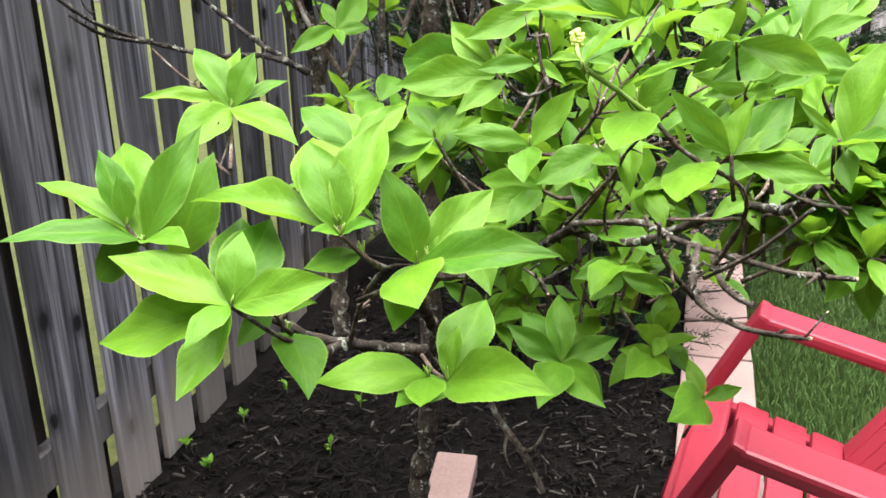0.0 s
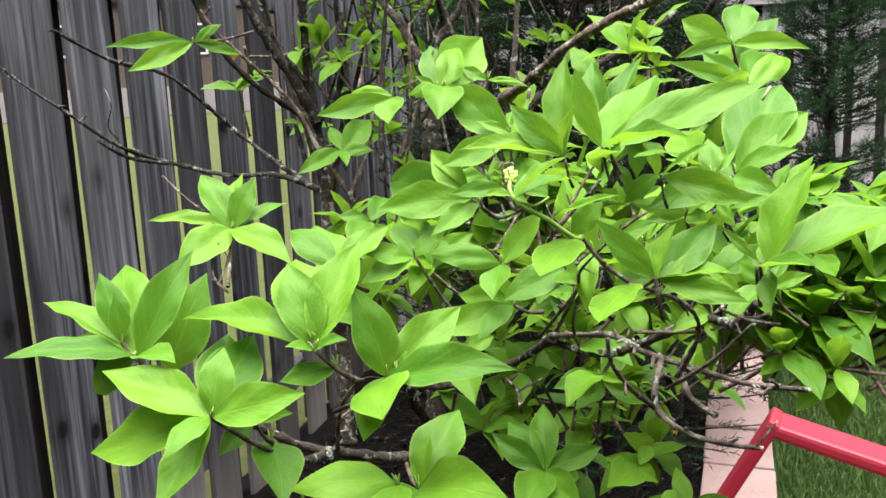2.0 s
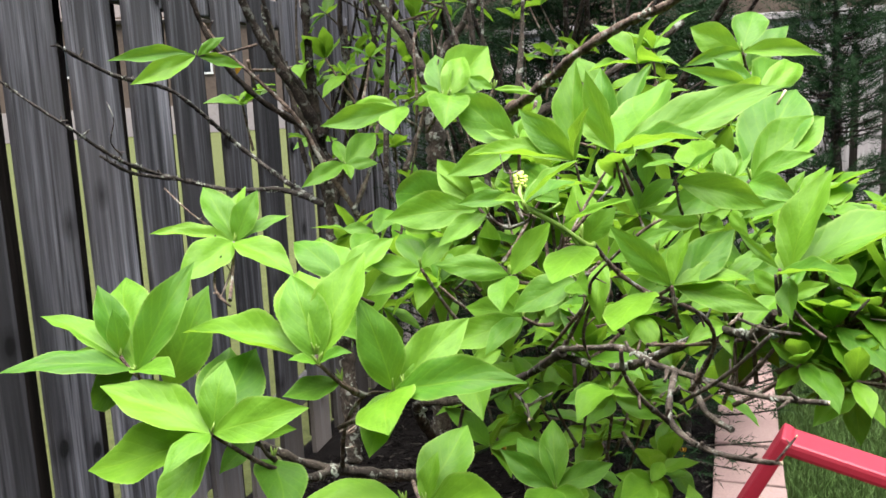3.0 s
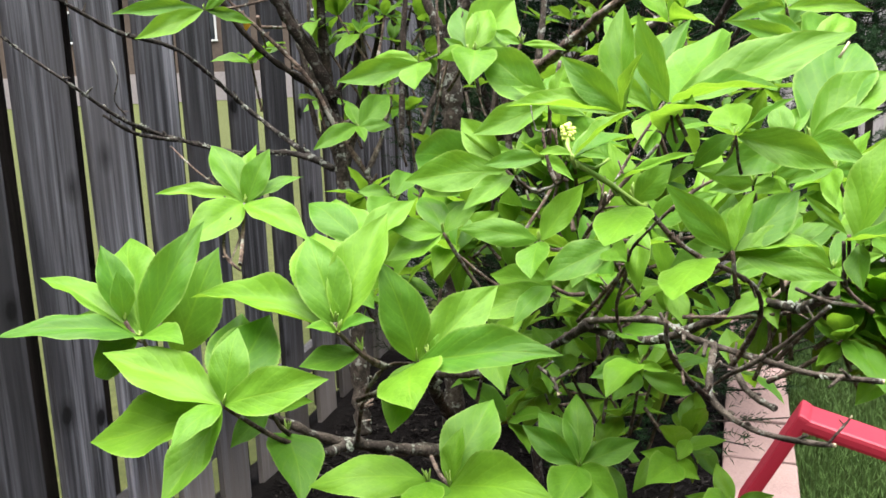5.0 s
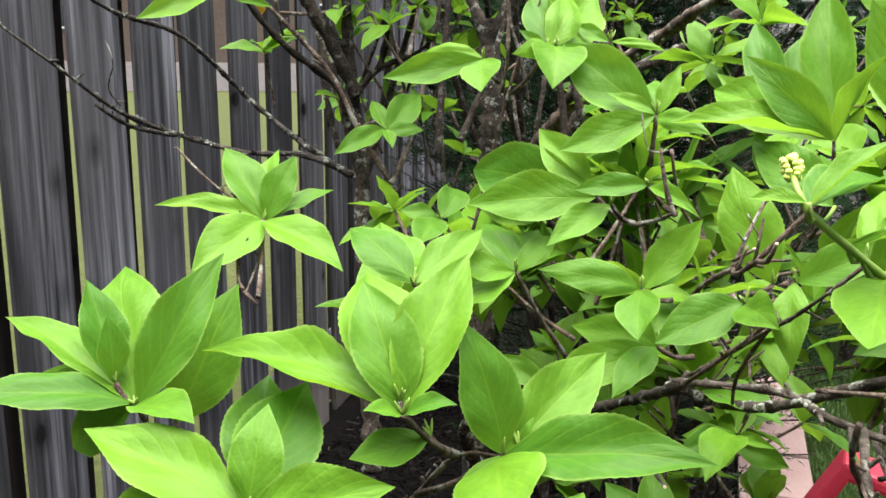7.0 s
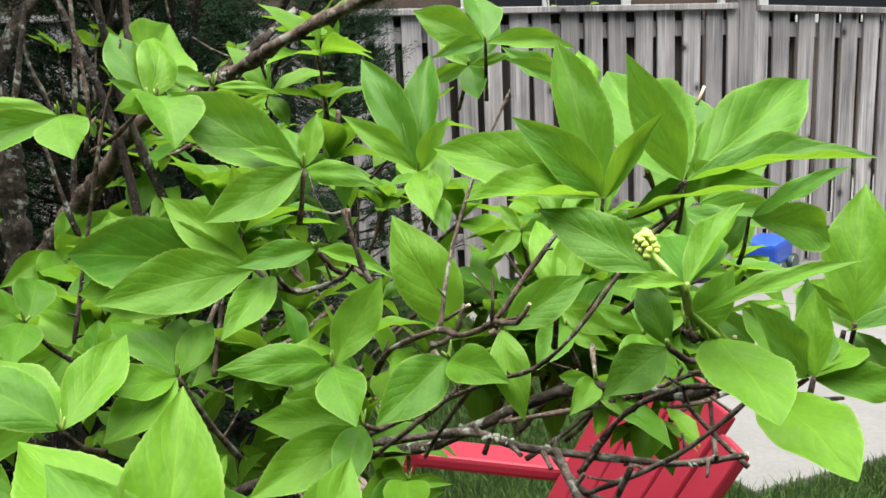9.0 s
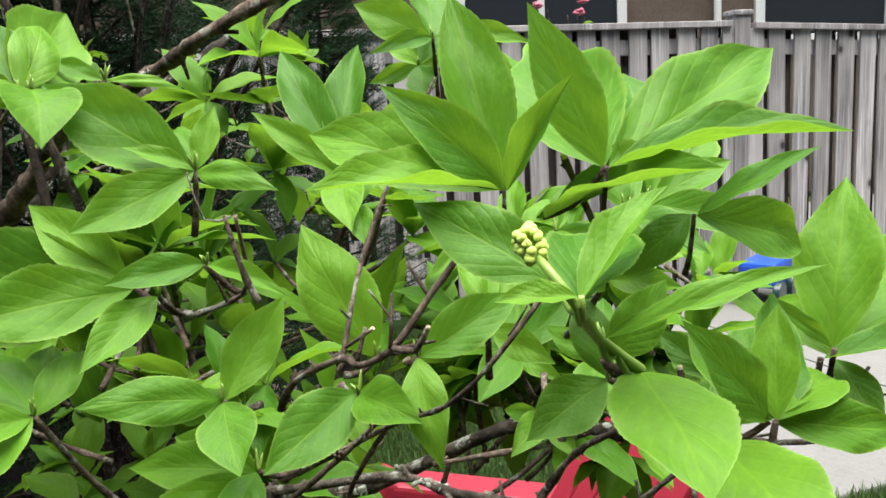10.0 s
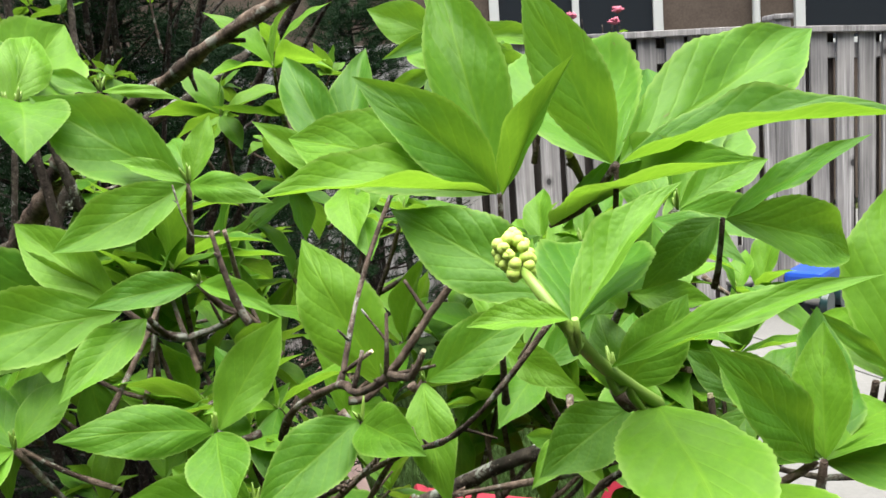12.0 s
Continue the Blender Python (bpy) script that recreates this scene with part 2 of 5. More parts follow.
def tube(bm, pts, sides=8, cap=True, lump=0.0, seed=0):
    """A tapered tube through (x, y, z, radius) points, smoothed, with an uneven skin."""
    rng = random.Random(seed)
    p = [Vector(q[:3]) for q in pts]
    r = [q[3] for q in pts]
    fine, rad = [], []
    n = len(p)
    for i in range(n - 1):
        a, b, c, d = p[max(i - 1, 0)], p[i], p[i + 1], p[min(i + 2, n - 1)]
        steps = max(2, min(14, int((c - b).length / 0.009)))
        for k in range(steps):
            t = k / steps
            fine.append(0.5 * ((2 * b) + (c - a) * t + (2 * a - 5 * b + 4 * c - d) * t * t + (3 * b - a - 3 * c + d) * t ** 3))
            rad.append(r[i] + (r[i + 1] - r[i]) * t)
    fine.append(p[-1])
    rad.append(r[-1])
    rings, side = [], Vector((0.31, 0.77, 0.55))
    for i, q in enumerate(fine):
        ax = (fine[min(i + 1, len(fine) - 1)] - fine[max(i - 1, 0)]).normalized()
        side = (side - ax * side.dot(ax)).normalized()
        up = ax.cross(side)
        knob = 1.0 + lump * rng.uniform(-0.6, 1.0)
        rings.append([bm.verts.new(q + (side * math.cos(2 * math.pi * k / sides) + up * math.sin(2 * math.pi * k / sides))
                                   * rad[i] * knob * (1 + lump * rng.uniform(-0.5, 0.5))) for k in range(sides)])
    for a, b in zip(rings, rings[1:]):
        for k in range(sides):
            f = bm.faces.new((a[k], a[(k + 1) % sides], b[(k + 1) % sides], b[k]))
            f.smooth = True
    if cap:
        bm.faces.new(rings[0][::-1])
        bm.faces.new(rings[-1])
    return bm


# ---- ground: mulch bed, lawn, neighbour's grass, all one sheet to the horizon ----
def sheet(name, x0, x1, y0, y1, z, mat, n, rough, label, category, seed):
    bm = bmesh.new()
    bmesh.ops.create_grid(bm, x_segments=n, y_segments=n, size=0.5,
                          matrix=pose((x0 + x1) / 2, (y0 + y1) / 2, z) @ Matrix.Diagonal((x1 - x0, y1 - y0, 1, 1)))
    for v in bm.verts:
        v.co.z += rough * noise.noise(v.co * 9 + Vector((seed, 0, 0))) + 0.4 * rough * noise.noise(v.co * 37)
        
    for f in bm.faces:
        f.smooth = True
    return tagged(new(name, mesh_of(bm, name, mat)), label, category, kind="structure")


sheet("ground", -300, 300, -300, 300, -0.05, YARD, 24, 0.0, "dry yellow-green grass spreading to the horizon", "ground", 1)
sheet("mulch_bed", -1.0, 0.47, -1.5, 5.6, 0.0, MULCH, 150, 0.012, "black shredded bark mulch under the shrubs", "mulch", 2)
sheet("lawn", 0.462, 9.0, -1.5, 5.6, -0.012, LAWN, 120, 0.01, "mown green lawn beyond the paver edging", "lawn", 3)

# ---- side fence: shadowbox boards on both faces of three rails ----
FENCE_AT = pose(-0.922, 1.986, 0, 0, 0, 4.5)     # local y runs along the fence, local x points to the yard
BOARD = 0.152


def board_mesh(name, w, h, t, seed, mat, lean=0.0):
    rng = random.Random(seed)
    bm = bmesh.new()
    box(bm, (t, w, h), pose(0, 0, h / 2), 0.0025)
    for v in bm.verts:
        k = v.co.z / h
        v.co.y += lean * k + 0.003 * math.sin(3 * k + seed)
        v.co.x += 0.004 * math.sin(2.2 * k + seed * 1.7) * (1 if abs(v.co.y) > w * 0.3 else 0.4)
    return mesh_of(bm, name, mat)


def side_fence():
    fence = thing("fence_side", "dark weathered grey wooden shadowbox fence beside the mulch bed", "fence", kind="structure", m=FENCE_AT)
    boards = [board_mesh("board", BOARD, 1.83, 0.017, k, FENCE_WOOD, random.uniform(-0.006, 0.006)) for k in range(5)]
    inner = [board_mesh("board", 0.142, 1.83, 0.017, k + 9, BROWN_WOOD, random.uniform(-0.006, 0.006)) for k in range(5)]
    edges = [-0.785, -0.576, -0.372, -0.166, 0.069, 0.299, 0.547, 0.79]      # near edges of the yard-side boards
    edges = [edges[0] - 0.213 * k for k in range(9, 0, -1)] + edges + [edges[-1] + 0.232 * k for k in range(1, 12)]
    for i, (e0, e1) in enumerate(zip(edges, edges[1:])):
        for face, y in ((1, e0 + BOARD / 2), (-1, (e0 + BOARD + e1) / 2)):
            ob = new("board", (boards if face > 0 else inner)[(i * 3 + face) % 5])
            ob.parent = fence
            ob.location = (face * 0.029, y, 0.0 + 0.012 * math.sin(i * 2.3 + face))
            ob.rotation_euler = (radians(random.uniform(-0.3, 0.3)), 0, radians(random.uniform(-1, 1)))
    for z in (0.24, 1.55):
        bm = bmesh.new()
        box(bm, (0.038, 6.2, 0.089), pose(0, 0.2, z), 0.004)
        part("rail", bm, FENCE_WOOD, fence)
    for y in (-2.6, -1.09, 1.30):
        bm = bmesh.new()
        box(bm, (0.039, 0.089, 1.8), pose(0, y, 0.9), 0.004)
        part("post", bm, FENCE_WOOD, fence)


side_fence()


# ---- back fence: shadowbox boards with a cap rail, beyond the patio ----
FAR_POST = Vector((3.44, 4.49, 0))
FAR_AT = Matrix.Translation(FAR_POST) @ pose(0, 0, 0, 0, 0, -5)
HOUSE_AT = Matrix.Translation(FAR_POST) @ pose(0, 4.5, 0, 0, 0, -18.2)


def cap_drop(x):
    """The fence steps down with the yard, faster past the middle post."""
    return 0.010 + 0.048 * x if x > 0 else 0.012 * x


def back_fence():
    fence = thing("fence_back", "sun-bleached wooden shadowbox fence with a flat cap rail", "fence", kind="structure", m=FAR_AT)
    pitch, w, h = 0.147, 0.106, 1.52
    boards, inner = [], []
    for k in range(5):
        bm = bmesh.new()
        box(bm, (w, 0.018, h), pose(0, 0, h / 2), 0.003)
        for v in bm.verts:
            v.co.x += 0.004 * math.sin(2.5 * v.co.z + k)
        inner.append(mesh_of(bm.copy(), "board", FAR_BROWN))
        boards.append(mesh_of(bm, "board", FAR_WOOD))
    for i in range(-30, 26):
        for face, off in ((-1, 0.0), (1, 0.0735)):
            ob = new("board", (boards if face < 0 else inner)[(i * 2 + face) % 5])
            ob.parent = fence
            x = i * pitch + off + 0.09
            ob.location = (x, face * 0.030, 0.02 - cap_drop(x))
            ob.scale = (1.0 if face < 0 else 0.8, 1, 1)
            ob.rotation_euler = (0, radians(random.uniform(-0.4, 0.4)), radians(random.uniform(-1.5, 1.5)))
    for x0, x1 in ((-4.6, -0.07), (0.07, 4.0)):
        fall = math.degrees(math.atan2(cap_drop(x1) - cap_drop(x0), x1 - x0))
        mid = (x0 + x1) / 2
        bm = bmesh.new()
        box(bm, (x1 - x0, 0.13, 0.034), pose(mid, 0, 1.555 - cap_drop(mid), 0, fall, 0), 0.004)
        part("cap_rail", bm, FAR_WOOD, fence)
        for z in (0.3, 1.44):
            bm = bmesh.new()
            box(bm, (x1 - x0, 0.038, 0.085), pose(mid, 0, z - cap_drop(mid), 0, fall, 0), 0.003)
            part("rail", bm, FAR_WOOD, fence)
    for x in (-2.45, 0.0, 2.45):
        bm = bmesh.new()
        box(bm, (0.10, 0.10, 1.60), pose(x, 0, 0.80), 0.006)
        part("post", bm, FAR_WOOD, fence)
        bm = bmesh.new()
        box(bm, (0.125, 0.125, 0.03), pose(x, 0, 1.615), 0.008)
        part("post_cap", bm, FAR_WOOD, fence)


back_fence()


# ---- house beyond the back fence ----
def house():
    h = thing("house", "brown brick house behind the back fence with dark windows", "house", m=HOUSE_AT)
    bm = bmesh.new()
    box(bm, (16, 0.25, 5.5), pose(0, 0.2, 2.75), 0.01)
    part("wall", bm, BRICK, h)
    bm = bmesh.new()
    box(bm, (17, 3.0, 0.2), pose(0, 1.2, 5.6, 14, 0, 0), 0.02)
    part("roof", bm, BRICK, h)
    for x, w in ((0.75, 1.6), (4.4, 2.6)):
        win = part("window", box(bmesh.new(), (w, 0.05, 1.35), pose(x, 0.06, 2.35), 0.004), GLASS, h)
        for dx, dz, sw, sh in ((0, 0.71, w + 0.2, 0.1), (0, -0.71, w + 0.2, 0.1), (-w / 2 - 0.05, 0, 0.1, 1.4), (w / 2 + 0.05, 0, 0.1, 1.4), (0, 0, 0.07, 1.34)):
            part("frame", box(bmesh.new(), (sw, 0.07, sh), pose(x + dx, 0.035, 2.35 + dz), 0.006), WHITE, win)
    part("downpipe", tube(bmesh.new(), [(2.6, 0.0, 0.1, 0.04), (2.6, 0.0, 3, 0.04), (2.6, 0.0, 5.3, 0.04)]), WHITE, h)


house()


# ---- neighbour's house far beyond the side fence ----
def neighbour_house():
    h = thing("neighbour_house", "distant grey-brown house with a pale base across the lawn", "house", m=pose(-32, 44, -0.05, 0, 0, 36))
    part("wall", box(bmesh.new(), (52, 0.3, 5.2), pose(0, 0, 4.3), 0.02), BRICK, h)
    part("foundation", box(bmesh.new(), (52.2, 0.5, 1.7), pose(0, 0, 0.85), 0.02), PALE_BASE, h, "pale pinkish base course")
    part("roof", box(bmesh.new(), (54, 6.0, 0.25), pose(0, 2.4, 7.6, 20, 0, 0), 0.03), FAR_BROWN, h)
    for x in (-18, -11, -4, 3, 10, 17):
        win = part("window", box(bmesh.new(), (1.6, 0.08, 1.6), pose(x, -0.17, 4.4), 0.01), GLASS, h)
        for dx, dz, w, t in ((0, 0.85, 1.9, 0.12), (0, -0.85, 1.9, 0.12), (-0.87, 0, 0.12, 1.6), (0.87, 0, 0.12, 1.6)):
            part("frame", box(bmesh.new(), (w, 0.1, t), pose(x + dx, -0.2, 4.4 + dz), 0.01), WHITE, win)


neighbour_house()


# ---- patio slabs and the paver edging between bed and lawn ----
PATIO_AT = pose(1.72, 2.08, 0.0, 0, 0, 4)


def patio():
    ob = thing("patio", "pale grey concrete patio slabs with hairline joints", "patio", kind="structure", m=PATIO_AT)
    for i in range(5):
        for j in range(4):
            bm = bmesh.new()
            box(bm, (1.19, 1.19, 0.08), pose(0.6 + 1.2 * i, 0.6 + 1.2 * j, -0.028), 0.008)
            part("slab", bm, PATIO, ob)


def edging():
    ob = thing("paver_edging", "row of pink concrete pavers between mulch and lawn", "paver", kind="structure", m=pose(0.505, 0, 0, 0, 0, -1.2))
    rng = random.Random(4)
    y = -1.4
    while y < 5.4:
        ln = rng.choice((0.30, 0.40, 0.40))
        bm = bmesh.new()
        box(bm, (0.212, ln - 0.008, 0.06), pose(0, 0, 0), 0.006)
        p = part("paver", bm, PINK_STONE, ob)
        p.location = (rng.uniform(-0.004, 0.004), y + ln / 2, 0.012 + rng.uniform(-0.003, 0.003))
        p.rotation_euler = (radians(rng.uniform(-0.8, 0.8)), radians(rng.uniform(-0.8, 0.8)), radians(rng.uniform(-0.8, 0.8)))
        y += ln


patio()
edging()
bm = bmesh.new()
box(bm, (0.105, 0.21, 0.06), pose(-0.086, 1.645, 0.02, 3, 2, 6), 0.006)
tagged(new("paver", mesh_of(bm, "paver", PINK_STONE)), "single pink concrete paver lying in the black mulch", "paver")


# ---- lawn grass ----
def grass(name, x0, x1, y0, y1, count, seed, inside, label):
    rng = random.Random(seed)
    verts, faces = [], []
    for _ in range(count):
        x, y = rng.uniform(x0, x1), rng.uniform(y0, y1)
        if not inside(x, y):
            continue
        a, h, w = rng.uniform(0, 6.28), rng.uniform(0.025, 0.06), rng.uniform(0.0014, 0.0026)
        dx, dy, lean = math.cos(a), math.sin(a), rng.uniform(0.1, 0.9) * h
        k = len(verts)
        verts += [(x - dy * w, y + dx * w, -0.015), (x + dy * w, y - dx * w, -0.015),
                  (x + dx * lean * 0.4 + dy * w * 0.8, y + dy * lean * 0.4 - dx * w * 0.8, h * 0.6),
                  (x + dx * lean * 0.4 - dy * w * 0.8, y + dy * lean * 0.4 + dx * w * 0.8, h * 0.6),
                  (x + dx * lean, y + dy * lean, h)]
        faces += [(k, k + 1, k + 2, k + 3), (k + 3, k + 2, k + 4)]
    me = bpy.data.meshes.new(name)
    me.from_pydata(verts, [], faces)
    me.uv_layers.new(name="UVMap")
    me.materials.append(GRASS)
    tagged(new(name, me), label, "grass", kind="stuff")


PATIO_IN = PATIO_AT.inverted()


def on_lawn(x, y):
    p = PATIO_IN @ Vector((x, y, 0))
    return x > 0.625 + 0.021 * y and not (p.x > -0.01 and p.y > -0.01)


grass("lawn_grass", 0.6, 3.4, 0.7, 4.4, 120000, 7, on_lawn, "short dense green lawn grass")


# ---- red garden chair ----
def garden_chair():
    chair = thing("garden_chair", "red slatted garden chair with broad bent arms standing on the lawn", "chair", m=CHAIR_AT)
    hw = 0.28                                   # local x forward, y to the sitter's side
    slope = Matrix.Translation((0.28, 0, ARM_Z)) @ pose(0, 0, 0, 0, -ARM_FALL, 0)
    for s in (-1, 1):
        bm = bmesh.new()
        box(bm, (0.46, 0.098, 0.030), slope @ pose(-0.23, s * hw, -0.015), 0.009)
        part("arm", bm, RED, chair)
        bm = bmesh.new()
        box(bm, (0.027, 0.098, 0.27), Matrix.Translation((0.332, s * hw, ARM_Z - 0.118)) @ pose(0, 0, 0, 0, -27, 0), 0.008)
        part("arm_support", bm, RED, chair)
        bm = bmesh.new()
        box(bm, (0.075, 0.034, 0.30), Matrix.Translation((0.40, s * (hw - 0.03), 0.135)) @ pose(0, 0, 0, 0, -14, 0), 0.006)
        part("front_leg", bm, RED, chair)
        bm = bmesh.new()
        box(bm, (0.62, 0.034, 0.085), pose(0.09, s * (hw - 0.065), 0.195, 0, -17, 0), 0.008)
        part("side_rail", bm, RED, chair)
        bm = bmesh.new()
        box(bm, (0.07, 0.034, 0.20), pose(-0.17, s * (hw - 0.065), 0.095, 0, 12, 0), 0.006)
        part("rear_leg", bm, RED, chair)
    for i in range(5):
        bm = bmesh.new()
        box(bm, (0.070, 2 * hw - 0.10, 0.022), pose(0.355 - i * 0.077, 0, 0.318 - i * 0.022, 0, -16 + 26 * (i == 0), 0), 0.008)
        part("seat_slat", bm, RED, chair)
    bm = bmesh.new()
    box(bm, (0.024, 2 * hw - 0.10, 0.10), pose(0.398, 0, 0.262, 0, -8, 0), 0.010)
    part("front_apron", bm, RED, chair)
    back = Matrix.Translation((0.085, 0, 0.255)) @ pose(0, 0, 0, 0, -BACK_LEAN, 0)
    for k in range(6):
        o = k - 2.5
        ln = 0.545 - 0.0085 * o * o
        bm = bmesh.new()
        box(bm, (0.022, 0.067, ln), back @ pose(0, o * 0.074, ln / 2, -1.6 * o, 0, 0), 0.005)
        part("back_slat", bm, RED, chair)
    for z in (0.10, 0.36):
        bm = bmesh.new()
        box(bm, (0.022, 0.44, 0.06), back @ pose(-0.023, 0, z), 0.004)
        part("back_brace", bm, RED, chair)


ARM_Z, ARM_FALL, BACK_LEAN = 0.515, 13.5, 33
CHAIR_AT = pose(0.840, 1.425, -0.004, 0, 0, 172)
garden_chair()


# ---- unseen wall behind the viewpoint, added to hold back low sky light ----
bm = bmesh.new()
box(bm, (16, 0.25, 5.6), pose(1.5, -2.7, 2.75), 0.01)
tagged(new("wall_south", mesh_of(bm, "wall_south", BRICK)), "unseen brown brick wall added behind the viewpoint to block sky light", "wall", kind="structure")

# ---- shrub: leaf blades, shoots and limbs ----
def blade(seed, arch, fold, curl, cols=4, rows=44, tooth=0.016, power=0.95, pucker=0.0025):
    """A leaf blade one unit long and one wide: chord along y, arched up, folded along the midrib, toothed rim."""
    rng = random.Random(seed)
    bm = bmesh.new()
    uv = bm.loops.layers.uv.new("UVMap")
    grid = []
    wob = rng.uniform(0, 6)
    for i in range(rows + 1):
        v = i / rows
        s = math.sin(math.pi * v ** 0.92) ** power * (1 - 0.3 * v ** 5)
        half = 0.5 * s * (1 + 0.05 * math.sin(5 * v + wob))
        if 0.12 * rows < i < rows:
            half += tooth * (0.5 if i % 2 else -0.35) * s ** 0.6
        row = []
        for j in range(-cols, cols + 1):
            u = j / cols
            x = half * u + 0.02 * math.sin(3.1 * v + wob)
            z = arch * (4 * v * (1 - v)) * 0.25 + abs(u) * half * fold + curl * (u * u) * half
            swept = 46 * v - 17 * abs(u)
            z += pucker * math.sin(swept) * abs(u) * (1.15 - abs(u)) * s
            z += (0.012 * math.sin(9 * v + 5 * u + wob) + 0.016 * u * u * math.sin(17 * v + 2.3 * wob + (1.5 if u > 0 else 0))) * s
            row.append((bm.verts.new((x, v, z)), (0.5 + 0.5 * u, v)))
        grid.append(row)
    for a, b in zip(grid, grid[1:]):
        for j in range(2 * cols):
            quad = (a[j], a[j + 1], b[j + 1], b[j])
            f = bm.faces.new([q[0] for q in quad])
            f.smooth = True
            for lp, q in zip(f.loops, quad):
                lp[uv].uv = q[1]
    bmesh.ops.remove_doubles(bm, verts=bm.verts[:], dist=1e-5)
    return bm


BLADES = []
for seed, (arch, fold, curl) in enumerate(((0.25, 0.08, 0.04), (0.38, 0.11, -0.08), (0.15, 0.03, 0.09), (0.45, 0.05, 0.10), (0.3, 0.15, 0.0), (-0.10, 0.09, 0.06), (0.32, 0.02, 0.13), (0.2, 0.2, -0.05), (0.5, 0.1, -0.12))):
    BLADES.append(mesh_of(blade(seed, arch, fold, curl), "leaf", LEAF))
KEEL = mesh_of(blade(41, 0.18, 0.15, 0.08), "leaf", LEAF)
FLAT = mesh_of(blade(43, 0.14, 0.05, 0.02), "leaf", LEAF)
OVAL = mesh_of(blade(44, 0.12, 0.04, 0.02, power=0.8), "leaf", LEAF)
CUPPED = mesh_of(blade(42, 0.4, 0.22, 0.15), "leaf", LEAF)


def leaf_matrix(base, az, el, length, width, twist):
    """Blade from base towards azimuth and elevation (degrees); twist turns its face away from the sky."""
    a, e = radians(az), radians(el)
    y = Vector((math.cos(e) * math.cos(a), math.cos(e) * math.sin(a), math.sin(e)))
    up = Vector((0, 0, 1)) if abs(y.z) < 0.98 else Vector((0, -1, 0))
    z = (up - y * up.dot(y)).normalized()
    z = Matrix.Rotation(radians(twist), 3, y) @ z
    x = y.cross(z)
    m = Matrix((x * width, y * length, z * length)).transposed().to_4x4()
    m.translation = base
    return m


LEAVES = [0]


def shoot(at, leaves, stem=None, name="shoot", bark=None, shape=None, owner=None, r=0.0019, tips=3):
    """A twig tip at a place with its leaves: (azimuth, elevation, length, width, twist) each; stem: where it grows from."""
    at = Vector(at)
    if stem is None:
        stem = at + Vector((0.004, 0.012, -0.03))
    stem = Vector(stem)
    mid = (at + stem) / 2 + Vector((0, 0, -0.004))
    bm = tube(bmesh.new(), [(*stem, r * 1.25), (*mid, r), (*at, r * 0.85)], 6, lump=0.12, seed=LEAVES[0])
    sh = part(name, bm, bark or TWIG, owner or SHRUB)
    if tips:
        bm = bmesh.new()
        for k in range(tips):
            tip = at + Vector((random.uniform(-0.004, 0.004), random.uniform(-0.004, 0.004), random.uniform(0.004, 0.012)))
            tube(bm, [(*at, 0.0008), (*((at + tip) / 2), 0.0011), (*tip, 0.0003)], 5)
        part("bud", bm, GREEN_STEM, sh, "green leaf bud")
    for k, (az, el, ln, w, tw) in enumerate(leaves):
        LEAVES[0] += 1
        data = shape or BLADES[(LEAVES[0] * 5 + k) % len(BLADES)]
        off = Vector((math.cos(radians(az)), math.sin(radians(az)), 0)) * 0.001
        ob = new("leaf", data)
        ob.parent = sh
        ob.matrix_basis = leaf_matrix(at + off, az, el, ln, w, tw)
    return sh


def spurs(bm, points, seed):
    """Short side stubs and swollen nodes along a woody limb."""
    rng = random.Random(seed)
    for a, b in zip(points, points[1:]):
        p, q = Vector(a[:3]), Vector(b[:3])
        n = int((q - p).length / 0.028 + rng.random())
        for _ in range(n):
            k = rng.random()
            c, r = p.lerp(q, k), a[3] + (b[3] - a[3]) * k
            d = (Vector((rng.uniform(-1, 1), rng.uniform(-1, 1), rng.uniform(-0.5, 1))).normalized() + (q - p).normalized() * 0.5).normalized()
            ln = r + rng.choice((0.003, 0.005, 0.008, 0.016))
            w = min(0.0018, r * 0.55)
            tube(bm, [(*(c + d * r * 0.2), w * 1.3), (*(c + d * ln * 0.6), w), (*(c + d * ln), w * rng.uniform(0.6, 1.1))], 5, lump=0.25, seed=seed)


def limb(points, bark=None, name="branch", owner=None, lump=0.28, sides=9, cut=False):
    bm = tube(bmesh.new(), points, sides, lump=lump, seed=len(bpy.data.objects))
    if bark in (TWIG, DEADWOOD, DARK_TWIG):
        spurs(bm, points, len(bpy.data.objects))
    ob = part(name, bm, bark or BARK, owner or SHRUB)
    if cut:
        p, q = Vector(points[-1][:3]), Vector(points[-2][:3])
        d = (p - q).normalized()
        r = points[-1][3]
        part("cut_end", tube(bmesh.new(), [(*(p - d * 0.001), r * 1.02), (*(p + d * 0.0015), r * 0.9)], 10), CUT_WOOD, ob, "pale pruned cut end")
    return ob


